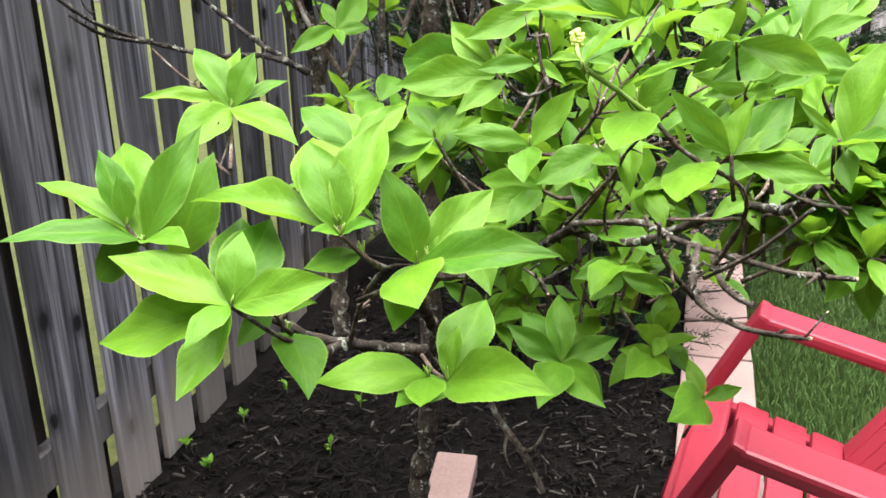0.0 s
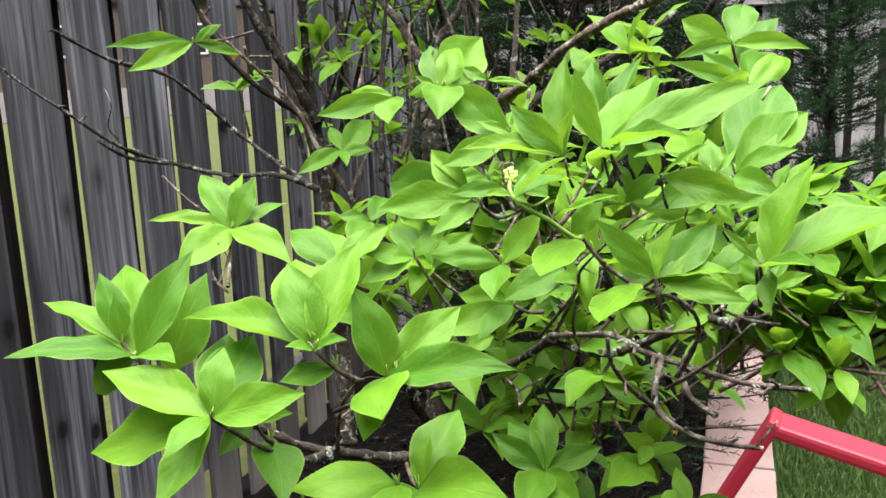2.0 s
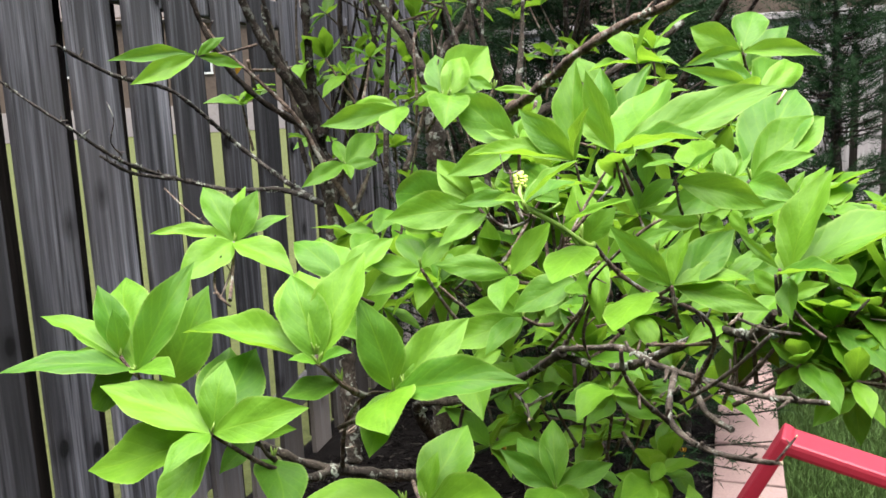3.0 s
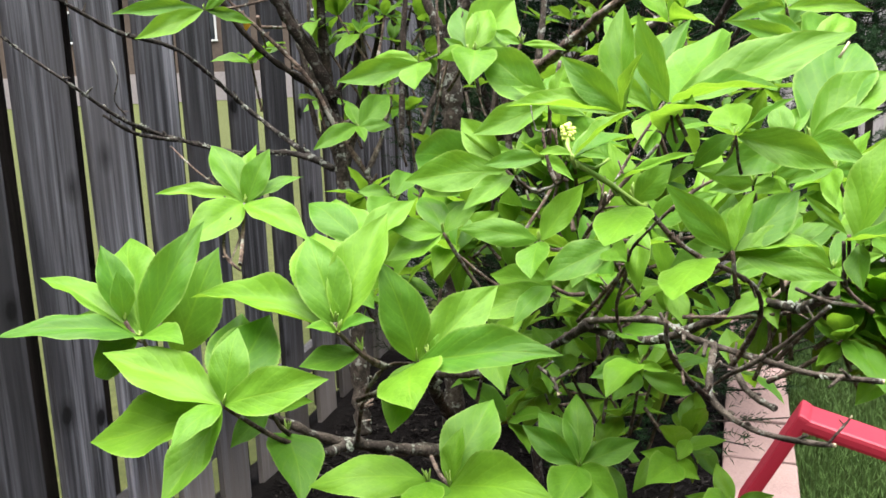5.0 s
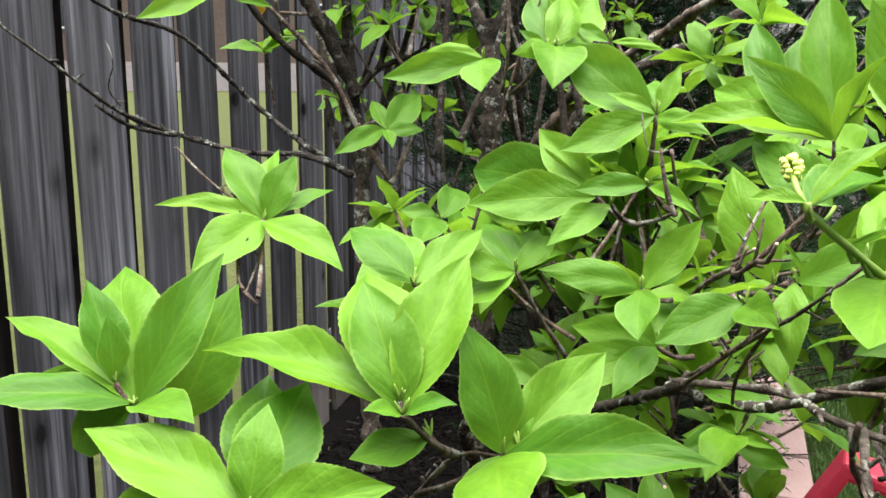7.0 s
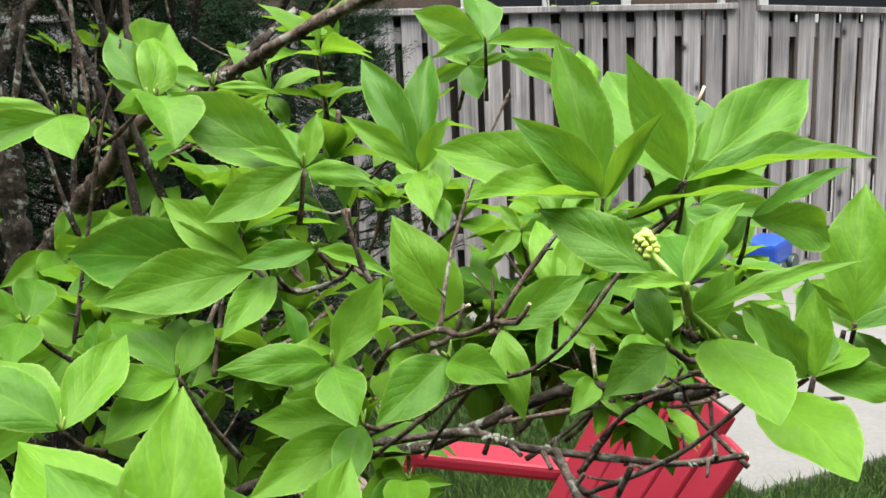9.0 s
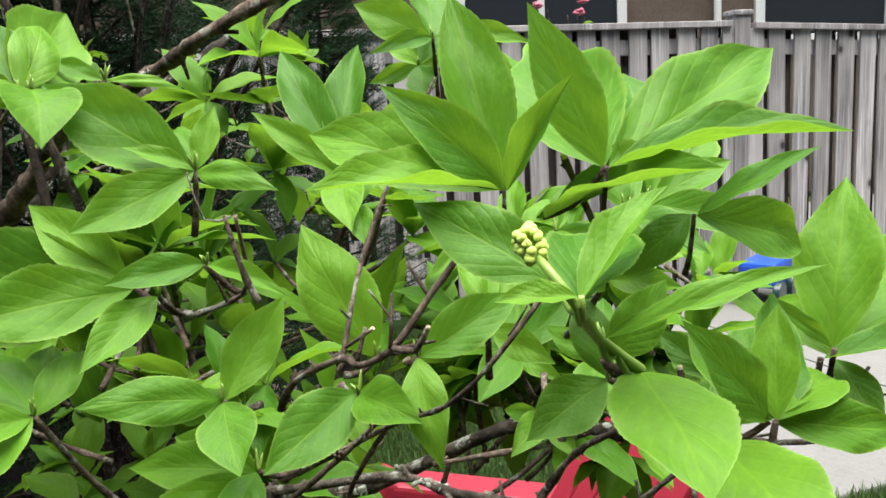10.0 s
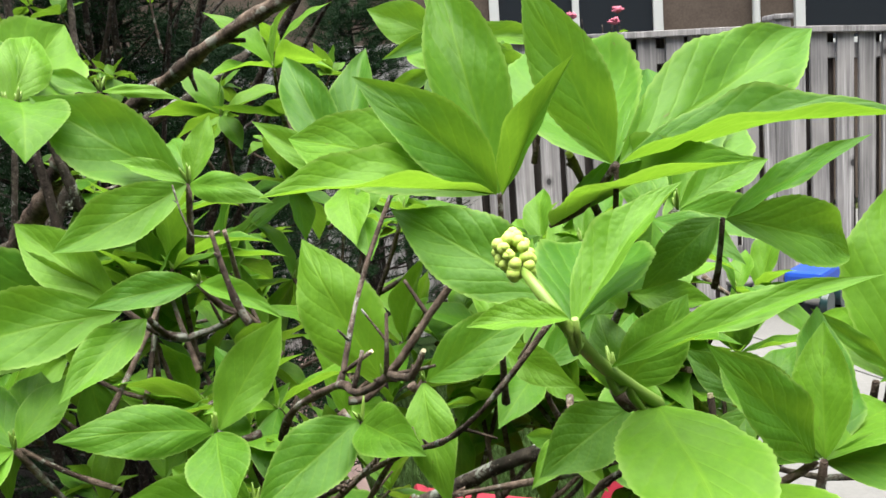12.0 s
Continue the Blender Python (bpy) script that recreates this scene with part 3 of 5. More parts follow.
def lichen(points, owner, clumps, seed):
    """Crusty pale lichen in small ruffled clumps on the bark of a limb."""
    rng = random.Random(seed)
    for _ in range(clumps):
        i = rng.randrange(len(points) - 1)
        k = rng.random()
        a, b = points[i], points[i + 1]
        c, r = Vector(a[:3]).lerp(Vector(b[:3]), k), a[3] + (b[3] - a[3]) * k
        ax = (Vector(b[:3]) - Vector(a[:3])).normalized()
        out = (Matrix.Rotation(rng.uniform(0, 6.28), 3, ax) @ ax.orthogonal()).normalized()
        bm = bmesh.new()
        for _ in range(rng.choice((7, 10, 14))):
            turn = Matrix.Rotation(rng.gauss(0, 0.5), 3, ax)
            p = c + ax * rng.gauss(0, 0.006) + (turn @ out) * r * 1.02
            flake = pose(*p, rng.uniform(0, 360), rng.uniform(0, 360), 0) @ Matrix.Diagonal((1, 0.7, 0.4, 1))
            bmesh.ops.create_icosphere(bm, subdivisions=1, radius=rng.uniform(0.0012, 0.0032), matrix=flake)
        part("lichen", bm, LICHEN, owner, "pale grey-green lichen crust")


def fill(at, radii, count, seed, size=0.085, lean=(0, 0, 0.25), owner=None, skip=()):
    """Shoots with whorls of leaves scattered through an ellipsoid of the crown, leaning outwards."""
    rng = random.Random(seed)
    at = Vector(at)
    for i in range(count):
        while True:
            v = Vector((rng.uniform(-1, 1), rng.uniform(-1, 1), rng.uniform(-1, 1)))
            if v.length < 1:
                break
        p = at + Vector((v.x * radii[0], v.y * radii[1], v.z * radii[2]))
        ax = (v * 0.6 + Vector(lean) + Vector((rng.uniform(-1, 1), rng.uniform(-1, 1), rng.uniform(-1, 1))) * 0.35).normalized()
        side = ax.orthogonal().normalized()
        turn = rng.uniform(0, 360)
        leaves = []
        for k in range(rng.choice((4, 5, 6, 6))):
            d = Matrix.Rotation(radians(turn + 90 * k + (45 if k > 3 else 0) + rng.uniform(-14, 14)), 3, ax) @ side
            d = (d + ax * rng.uniform(-0.15, 0.75)).normalized()
            ln = size * rng.uniform(0.6, 1.15)
            leaves.append((math.degrees(math.atan2(d.y, d.x)), math.degrees(math.asin(d.z)), ln, ln * rng.uniform(0.42, 0.56), rng.uniform(-25, 25)))
        stem = p - ax * rng.uniform(0.06, 0.12) + Vector((0, 0, -0.02))
        if i not in skip:
            shoot(p, leaves, stem, owner=owner, r=0.0022)


SHRUB = thing("shrub", "bright green hydrangea shrub in fresh leaf growing from the mulch", "shrub", m=Matrix())

# ---- the shrub's limbs ----
spine = [(-0.172, 1.237, 0.593, 0.0151), (-0.187, 1.268, 0.753, 0.0139), (-0.190, 1.256, 0.943, 0.0128), (-0.195, 1.263, 1.031, 0.0116), (-0.207, 1.275, 1.103, 0.0104), (-0.252, 1.296, 1.215, 0.0081), (-0.299, 1.307, 1.332, 0.0070), (-0.330, 1.318, 1.430, 0.0058)]
lichen(spine, limb(spine), 9, 200)
limb([(-0.108, 1.235, 0.969, 0.0044), (-0.126, 1.217, 1.057, 0.0044), (-0.174, 1.199, 1.147, 0.0041), (-0.216, 1.183, 1.234, 0.0034), (-0.311, 1.143, 1.342, 0.0027), (-0.346, 1.142, 1.387, 0.0020)], TWIG)
limb([(-0.196, 1.271, 1.069, 0.0070), (-0.180, 1.309, 1.164, 0.0058), (-0.182, 1.351, 1.261, 0.0052), (-0.188, 1.356, 1.386, 0.0041)])
spine = [(-0.215, 1.276, 1.069, 0.0049), (-0.305, 1.284, 1.096, 0.0045), (-0.418, 1.300, 1.095, 0.0039), (-0.552, 1.304, 1.121, 0.0039), (-0.578, 1.196, 1.162, 0.0035), (-0.602, 1.095, 1.230, 0.0025), (-0.635, 1.051, 1.274, 0.0020), (-0.664, 1.018, 1.313, 0.0017)]
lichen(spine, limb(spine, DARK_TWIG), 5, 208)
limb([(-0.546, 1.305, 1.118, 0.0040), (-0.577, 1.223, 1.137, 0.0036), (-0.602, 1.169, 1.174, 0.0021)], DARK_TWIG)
spine = [(-0.263, 1.365, 1.058, 0.0054), (-0.400, 1.488, 1.090, 0.0050), (-0.555, 1.562, 1.169, 0.0050), (-0.603, 1.459, 1.266, 0.0043), (-0.628, 1.405, 1.299, 0.0043), (-0.651, 1.294, 1.321, 0.0038), (-0.684, 1.187, 1.375, 0.0027)]
lichen(spine, limb(spine, DARK_TWIG), 4, 209)
limb([(-0.565, 1.182, 1.173, 0.0012), (-0.550, 1.138, 1.199, 0.0010), (-0.513, 1.105, 1.236, 0.0009), (-0.523, 1.108, 1.263, 0.0006)], DEADWOOD)
spine = [(-0.030, 1.235, -0.02, 0.0190), (-0.036, 1.240, 0.290, 0.0175), (-0.014, 1.240, 0.420, 0.0170), (0.004, 1.244, 0.800, 0.0160), (0.010, 1.240, 1.040, 0.0152), (0.015, 1.240, 1.173, 0.0145), (0.006, 1.240, 1.300, 0.0125)]
lichen(spine, limb(spine), 12, 201)
limb([(0.010, 1.240, 1.250, 0.0080), (-0.022, 1.240, 1.335, 0.0070), (-0.085, 1.250, 1.420, 0.0062), (-0.130, 1.260, 1.520, 0.0055), (-0.150, 1.280, 1.680, 0.0040), (-0.140, 1.300, 1.820, 0.0025)])
limb([(0.010, 1.240, 1.270, 0.0080), (0.040, 1.240, 1.325, 0.0072), (0.085, 1.235, 1.385, 0.0062), (0.120, 1.240, 1.480, 0.0055), (0.135, 1.260, 1.640, 0.0040), (0.170, 1.270, 1.800, 0.0025)])
limb([(0.083, 1.163, 1.190, 0.0026), (0.076, 1.143, 1.246, 0.0022), (0.063, 1.141, 1.287, 0.0018), (0.060, 1.138, 1.327, 0.0014)], DEADWOOD)
spine = [(0.014, 1.236, 1.010, 0.0115), (0.050, 1.215, 1.080, 0.0110), (0.092, 1.189, 1.130, 0.0105), (0.130, 1.145, 1.173, 0.0098), (0.164, 1.098, 1.216, 0.0085), (0.217, 1.035, 1.243, 0.0070), (0.267, 0.967, 1.270, 0.0064), (0.300, 0.920, 1.290, 0.0056), (0.360, 0.880, 1.318, 0.0050), (0.424, 0.836, 1.340, 0.0044), (0.480, 0.820, 1.400, 0.0034), (0.520, 0.830, 1.480, 0.0020)]
lichen(spine, limb(spine, TWIG), 8, 202)
limb([(0.136, 0.800, 1.210, 0.0017), (0.143, 0.789, 1.246, 0.0014), (0.139, 0.799, 1.298, 0.0012), (0.139, 0.804, 1.321, 0.0010)], TWIG)
spine = [(0.004, 1.225, 0.640, 0.0100), (0.068, 0.939, 0.828, 0.0070), (0.140, 0.934, 0.844, 0.0058), (0.229, 0.869, 0.899, 0.0049), (0.308, 0.740, 0.977, 0.0046)]
lichen(spine, limb(spine), 10, 203)
spine = [(0.300, 0.758, 0.973, 0.0032), (0.315, 0.733, 0.983, 0.0032), (0.378, 0.683, 1.001, 0.0031), (0.408, 0.660, 0.994, 0.0029), (0.463, 0.623, 0.991, 0.0026), (0.504, 0.604, 0.988, 0.0024), (0.550, 0.598, 0.988, 0.0020)]
lichen(spine, limb(spine, DEADWOOD, cut=True), 6, 206)
limb([(0.428, 0.645, 0.995, 0.0027), (0.426, 0.585, 0.972, 0.0026), (0.450, 0.548, 0.964, 0.0024), (0.481, 0.536, 0.961, 0.0020), (0.511, 0.535, 0.960, 0.0017)], DEADWOOD, cut=True)
limb([(0.507, 0.534, 0.961, 0.0010), (0.518, 0.541, 0.974, 0.0009), (0.522, 0.543, 0.979, 0.0007)], DEADWOOD, cut=True)
limb([(0.426, 0.584, 0.968, 0.0024), (0.411, 0.533, 1.002, 0.0020), (0.398, 0.503, 1.034, 0.0017), (0.397, 0.487, 1.059, 0.0015)], TWIG)
limb([(0.442, 0.635, 0.979, 0.0024), (0.461, 0.609, 1.028, 0.0020), (0.453, 0.531, 1.075, 0.0017), (0.419, 0.431, 1.116, 0.0014)], TWIG)
limb([(0.314, 0.735, 0.989, 0.0022), (0.356, 0.604, 1.066, 0.0014), (0.373, 0.532, 1.104, 0.0011), (0.417, 0.535, 1.145, 0.0011), (0.455, 0.581, 1.152, 0.0011), (0.470, 0.559, 1.172, 0.0010)], TWIG)
limb([(0.306, 0.680, 0.997, 0.0020), (0.340, 0.637, 1.043, 0.0015), (0.366, 0.610, 1.079, 0.0014)], TWIG)
limb([(0.298, 0.615, 1.137, 0.0020), (0.295, 0.615, 1.144, 0.0019), (0.291, 0.615, 1.156, 0.0016), (0.288, 0.619, 1.170, 0.0014), (0.286, 0.623, 1.180, 0.0011)], TWIG)
spine = [(0.010, 1.225, 0.560, 0.0090), (0.060, 0.950, 0.720, 0.0075), (0.092, 0.730, 0.820, 0.0058), (0.095, 0.635, 0.873, 0.0046), (0.112, 0.540, 0.908, 0.0041), (0.120, 0.494, 0.930, 0.0035)]
lichen(spine, limb(spine), 6, 204)
limb([(0.095, 0.635, 0.873, 0.0024), (0.158, 0.516, 0.970, 0.0017), (0.189, 0.492, 1.009, 0.0014), (0.216, 0.481, 1.017, 0.0010)], TWIG)
limb([(-0.026, 0.643, 1.041, 0.0014), (-0.052, 0.658, 1.055, 0.0014), (-0.064, 0.683, 1.085, 0.0014), (-0.083, 0.717, 1.122, 0.0012)], TWIG)
limb([(-0.056, 0.710, 1.098, 0.0010), (-0.047, 0.686, 1.073, 0.0010), (-0.041, 0.650, 1.048, 0.0010)], DEADWOOD)
limb([(-0.082, 0.715, 1.110, 0.0012), (-0.126, 0.727, 1.133, 0.0010), (-0.163, 0.741, 1.157, 0.0007)], TWIG)
limb([(-0.006, 1.225, 0.520, 0.0090), (0.090, 0.900, 0.740, 0.0072), (0.144, 0.698, 0.841, 0.0058), (0.074, 0.628, 0.876, 0.0046), (0.045, 0.593, 0.906, 0.0041), (0.009, 0.566, 0.936, 0.0029)])
limb([(0.253, 0.753, 0.923, 0.0017), (0.286, 0.661, 0.944, 0.0014), (0.303, 0.594, 0.958, 0.0012)], DEADWOOD, cut=True)
limb([(0.286, 0.661, 0.944, 0.0010), (0.310, 0.672, 0.956, 0.0010)], DEADWOOD)
limb([(0.309, 0.669, 1.061, 0.0020), (0.316, 0.651, 1.082, 0.0019), (0.334, 0.600, 1.107, 0.0017), (0.337, 0.569, 1.112, 0.0017), (0.346, 0.539, 1.127, 0.0015), (0.364, 0.540, 1.148, 0.0014), (0.386, 0.540, 1.173, 0.0011)], TWIG)
limb([(0.335, 0.600, 1.108, 0.0014), (0.352, 0.626, 1.147, 0.0012), (0.381, 0.652, 1.196, 0.0010), (0.411, 0.666, 1.243, 0.0007)], TWIG)
limb([(0.335, 0.591, 1.115, 0.0012), (0.346, 0.581, 1.125, 0.0010)], TWIG, cut=True)
limb([(0.346, 0.539, 1.127, 0.0014), (0.350, 0.518, 1.131, 0.0012), (0.353, 0.509, 1.142, 0.0010)], TWIG, cut=True)
limb([(0.345, 0.539, 1.127, 0.0010), (0.348, 0.544, 1.150, 0.0007)], TWIG)
limb([(0.264, 0.692, 1.116, 0.0017), (0.287, 0.678, 1.125, 0.0015), (0.297, 0.658, 1.139, 0.0014), (0.292, 0.636, 1.178, 0.0010)], TWIG)
limb([(0.290, 0.637, 1.178, 0.0007), (0.277, 0.639, 1.177, 0.0005), (0.271, 0.646, 1.201, 0.0004)], DEADWOOD)
limb([(0.345, 0.686, 0.987, 0.0014), (0.346, 0.642, 1.027, 0.0014), (0.366, 0.598, 1.084, 0.0014)], TWIG)
spine = [(0.283, 0.847, 0.941, 0.0041), (0.365, 0.778, 0.951, 0.0046), (0.457, 0.689, 1.018, 0.0041), (0.491, 0.583, 1.047, 0.0035), (0.504, 0.534, 1.079, 0.0029)]
lichen(spine, limb(spine), 6, 205)
limb([(0.408, 0.474, 1.184, 0.0014), (0.400, 0.473, 1.201, 0.0012), (0.396, 0.471, 1.208, 0.0012)], TWIG, cut=True)
limb([(0.400, 0.678, 1.007, 0.0017), (0.476, 0.644, 1.023, 0.0017), (0.518, 0.609, 1.050, 0.0014)], TWIG)
spine = [(0.088, 1.350, 1.111, 0.0081), (0.155, 1.356, 1.205, 0.0075), (0.284, 1.396, 1.277, 0.0070), (0.400, 1.493, 1.360, 0.0058)]
lichen(spine, limb(spine), 6, 207)
limb([(0.114, 0.780, 1.077, 0.0014), (0.149, 0.784, 1.224, 0.0014), (0.164, 0.790, 1.266, 0.0010), (0.169, 0.794, 1.289, 0.0010)], TWIG)
limb([(0.477, 0.626, 0.948, 0.0024), (0.454, 0.654, 0.953, 0.0024), (0.442, 0.682, 0.974, 0.0027)], DEADWOOD)
limb([(0.434, 0.611, 0.976, 0.0017), (0.470, 0.560, 1.019, 0.0017), (0.503, 0.531, 1.063, 0.0014)], DEADWOOD)
limb([(0.348, 0.390, 1.192, 0.0010), (0.352, 0.375, 1.181, 0.0013), (0.370, 0.398, 1.164, 0.0016), (0.386, 0.404, 1.151, 0.0019), (0.388, 0.418, 1.149, 0.0021)], GREEN_STEM)
limb([(0.507, 0.598, 1.229, 0.0012), (0.513, 0.599, 1.240, 0.0010)], CUT_WOOD)
limb([(0.419, 0.431, 1.116, 0.0015), (0.403, 0.424, 1.129, 0.0015), (0.388, 0.418, 1.149, 0.0017)], TWIG)
limb([(0.431, 0.450, 1.115, 0.0010), (0.431, 0.453, 1.130, 0.0010)], TWIG, cut=True)
limb([(0.477, 0.493, 1.084, 0.0014), (0.497, 0.485, 1.078, 0.0014), (0.518, 0.478, 1.078, 0.0010)], DEADWOOD)
limb([(0.552, 0.501, 1.085, 0.0010), (0.562, 0.500, 1.098, 0.0009)], DEADWOOD)
limb([(0.563, 0.497, 1.085, 0.0007), (0.580, 0.491, 1.085, 0.0005)], DEADWOOD)

# ---- the shrub's shoots and their leaves ----
shoot((0.104, 0.398, 1.007), [(-178, -19, 0.120, 0.053, -39), (177, 16, 0.105, 0.040, -23), (94, 56, 0.056, 0.030, 14), (91, 31, 0.086, 0.048, 26), (7, 16, 0.081, 0.034, 51), (-101, -14, 0.051, 0.024, -13), (-111, -44, 0.075, 0.033, -16)], (0.120, 0.494, 0.930))
shoot((0.087, 0.433, 0.995), [(106, 45, 0.074, 0.045, 3)], (0.083, 0.450, 0.979))
shoot((0.106, 0.457, 0.980), [(-118, -29, 0.040, 0.020, -31), (-8, 18, 0.042, 0.017, 43)], (0.111, 0.475, 0.953))
shoot((0.010, 0.438, 1.038), [(-145, 7, 0.100, 0.030, -25), (171, 20, 0.112, 0.034, -4), (58, 54, 0.101, 0.036, 46), (128, 31, 0.117, 0.053, -23), (167, -34, 0.073, 0.033, -84), (-24, 5, 0.060, 0.030, 11), (169, 2, 0.084, 0.042, -20)], (0.006, 0.487, 0.972))
shoot((-0.002, 0.437, 1.050), [(152, 61, 0.064, 0.027, -3), (153, 83, 0.040, 0.018, 54)], (0.012, 0.438, 1.035))
shoot((-0.008, 0.499, 1.000), [(44, 63, 0.100, 0.050, 62)], (0.003, 0.507, 0.969))
shoot((0.170, 0.451, 1.048), [(168, 4, 0.146, 0.038, -13), (136, 52, 0.080, 0.040, -18), (124, 30, 0.112, 0.056, 5), (74, 51, 0.100, 0.040, 16), (-14, 21, 0.035, 0.015, 31), (-118, 20, 0.028, 0.013, -24)], (0.189, 0.492, 1.009))
shoot((0.168, 0.452, 1.055), [(124, 78, 0.018, 0.007, 7)], (0.170, 0.451, 1.048))
shoot((0.179, 0.471, 1.028), [(-135, -4, 0.048, 0.024, -35)], (0.189, 0.492, 1.009))
shoot((0.218, 0.482, 1.018), [(-176, 73, 0.081, 0.039, -49), (51, 31, 0.089, 0.040, 43), (-11, 10, 0.117, 0.040, 40), (-73, -10, 0.065, 0.055, 28), (-105, -50, 0.055, 0.034, -10)], (0.161, 0.497, 0.977))
shoot((0.226, 0.486, 1.023), [(42, 61, 0.018, 0.006, 48)], (0.218, 0.482, 1.018))
shoot((-0.056, 0.710, 1.098), [(147, 41, 0.090, 0.040, -13), (104, 42, 0.086, 0.026, -22), (58, 58, 0.065, 0.033, 44), (-157, 9, 0.093, 0.024, -32), (50, 18, 0.072, 0.020, 27), (-106, -20, 0.088, 0.048, -35), (-20, -19, 0.100, 0.042, 19)], (-0.026, 0.644, 1.047))
shoot((0.104, 0.483, 0.950), [(-56, -16, 0.082, 0.045, -13)], (0.111, 0.511, 0.924))
shoot((0.232, 0.458, 0.936), [(-155, 3, 0.086, 0.038, -34), (-80, 2, 0.051, 0.031, 4)], (0.163, 0.556, 0.902))
shoot((0.238, 0.488, 0.918), [(80, 27, 0.090, 0.045, 10), (86, 50, 0.047, 0.019, -4), (-32, 14, 0.115, 0.051, 40), (-106, 8, 0.072, 0.036, -21)], (0.165, 0.654, 0.857))
shoot((0.125, 0.595, 1.082), [(62, 24, 0.076, 0.029, 27), (153, 25, 0.074, 0.037, -27), (126, 17, 0.097, 0.048, 10)], (0.140, 0.636, 1.050))
shoot((0.184, 0.658, 1.082), [(128, 23, 0.066, 0.031, -7), (-142, 11, 0.055, 0.025, -49), (85, 22, 0.060, 0.026, 14), (52, 30, 0.046, 0.022, 28), (-136, -19, 0.061, 0.031, -27)], (0.218, 0.705, 1.002))
shoot((0.083, 0.788, 1.095), [(-164, 11, 0.038, 0.019, -47), (87, 17, 0.062, 0.031, 22), (-93, -15, 0.061, 0.030, -15)], (0.103, 0.839, 1.048))
shoot((0.296, 0.744, 0.820), [(101, 41, 0.084, 0.034, -2), (38, 12, 0.074, 0.028, 47), (-52, -7, 0.090, 0.036, 39), (138, 29, 0.078, 0.035, -28), (172, 30, 0.072, 0.029, -59), (-96, -6, 0.092, 0.042, -14)], (0.270, 0.824, 0.734))
shoot((0.391, 0.845, 0.789), [(75, 15, 0.041, 0.018, 24), (-142, 24, 0.053, 0.024, -67), (-108, 6, 0.088, 0.039, -33), (-54, -2, 0.043, 0.020, 48)], (0.380, 0.908, 0.705))
shoot((0.450, 0.834, 0.746), [(115, 42, 0.052, 0.023, -24), (22, 14, 0.049, 0.020, 47), (-165, 16, 0.052, 0.019, -56), (-109, 14, 0.124, 0.056, -47)], (0.434, 0.914, 0.649))
shoot((0.350, 0.834, 0.896), [(-123, 19, 0.078, 0.032, -72), (75, 29, 0.082, 0.033, 24), (13, -25, 0.062, 0.025, 70), (-110, -9, 0.069, 0.028, -30)], (0.331, 0.911, 0.787))
shoot((0.181, 0.817, 0.930), [(168, 28, 0.058, 0.026, -50), (48, 14, 0.049, 0.022, 52), (-64, -21, 0.096, 0.043, 16), (-116, -23, 0.053, 0.021, -48)], (0.153, 0.861, 0.834))
shoot((0.549, 0.805, 0.952), [(-173, 43, 0.046, 0.012, -87), (62, 19, 0.088, 0.036, 30), (-72, -6, 0.052, 0.019, 38), (-123, -11, 0.054, 0.017, -32), (80, 21, 0.068, 0.022, -6)], (0.529, 0.841, 0.902))
shoot((0.437, 0.412, 1.124), [(0, -14, 0.059, 0.018, 59), (51, 26, 0.065, 0.025, 44), (-167, 47, 0.055, 0.018, -87)], (0.419, 0.421, 1.118), tips=0, r=0.0013, shape=FLAT)
shoot((0.436, 0.428, 1.122), [(84, 77, 0.016, 0.004, 5), (-64, 64, 0.016, 0.003, 148)], (0.436, 0.427, 1.119), tips=0, r=0.0013)
shoot((0.381, 0.416, 1.152), [(3, 45, 0.030, 0.017, 76)], (0.389, 0.418, 1.149))
shoot((0.508, 0.463, 1.120), [(44, 61, 0.079, 0.033, -0), (73, 7, 0.063, 0.024, -25), (-88, -40, 0.034, 0.015, 35), (29, 14, 0.121, 0.044, 11)], tips=0, r=0.0013)
shoot((0.500, 0.461, 1.122), [(-47, 11, 0.050, 0.019, 16)], tips=0, r=0.0013, shape=KEEL)
shoot((0.502, 0.456, 1.127), [(163, 42, 0.035, 0.007, -74)], tips=0, r=0.0013, shape=FLAT)
shoot((0.437, 0.409, 1.125), [(50, 62, 0.038, 0.016, -4), (90, 22, 0.050, 0.018, -35), (114, -12, 0.027, 0.007, -53), (30, -2, 0.054, 0.024, 17)], tips=0, r=0.0013, shape=KEEL)
shoot((0.466, 0.482, 1.112), [(127, 38, 0.031, 0.013, -55), (26, 23, 0.036, 0.015, 26), (-152, -21, 0.034, 0.015, -26), (-63, -25, 0.018, 0.007, 61)], tips=0, r=0.0013)
shoot((0.470, 0.559, 1.172), [(-126, -11, 0.078, 0.030, -66), (98, 46, 0.039, 0.018, -9), (62, 34, 0.045, 0.016, 16), (-67, -20, 0.048, 0.019, 28)], (0.456, 0.591, 1.147))
shoot((0.487, 0.565, 1.174), [(-3, 23, 0.048, 0.020, 45), (-55, -14, 0.058, 0.021, 52), (68, 34, 0.118, 0.053, 15), (42, 31, 0.086, 0.039, 36)], (0.474, 0.580, 1.164))
shoot((0.451, 0.546, 1.144), [(-141, 17, 0.052, 0.019, -75), (-66, 2, 0.041, 0.015, 47), (-160, -5, 0.032, 0.011, -60)], (0.458, 0.603, 1.101))
shoot((0.499, 0.745, 1.237), [(131, 30, 0.074, 0.023, -39), (-158, 19, 0.081, 0.018, -70), (60, 16, 0.090, 0.028, 41), (77, 14, 0.133, 0.048, 32), (-111, 8, 0.064, 0.023, -98)], (0.498, 0.766, 1.187))
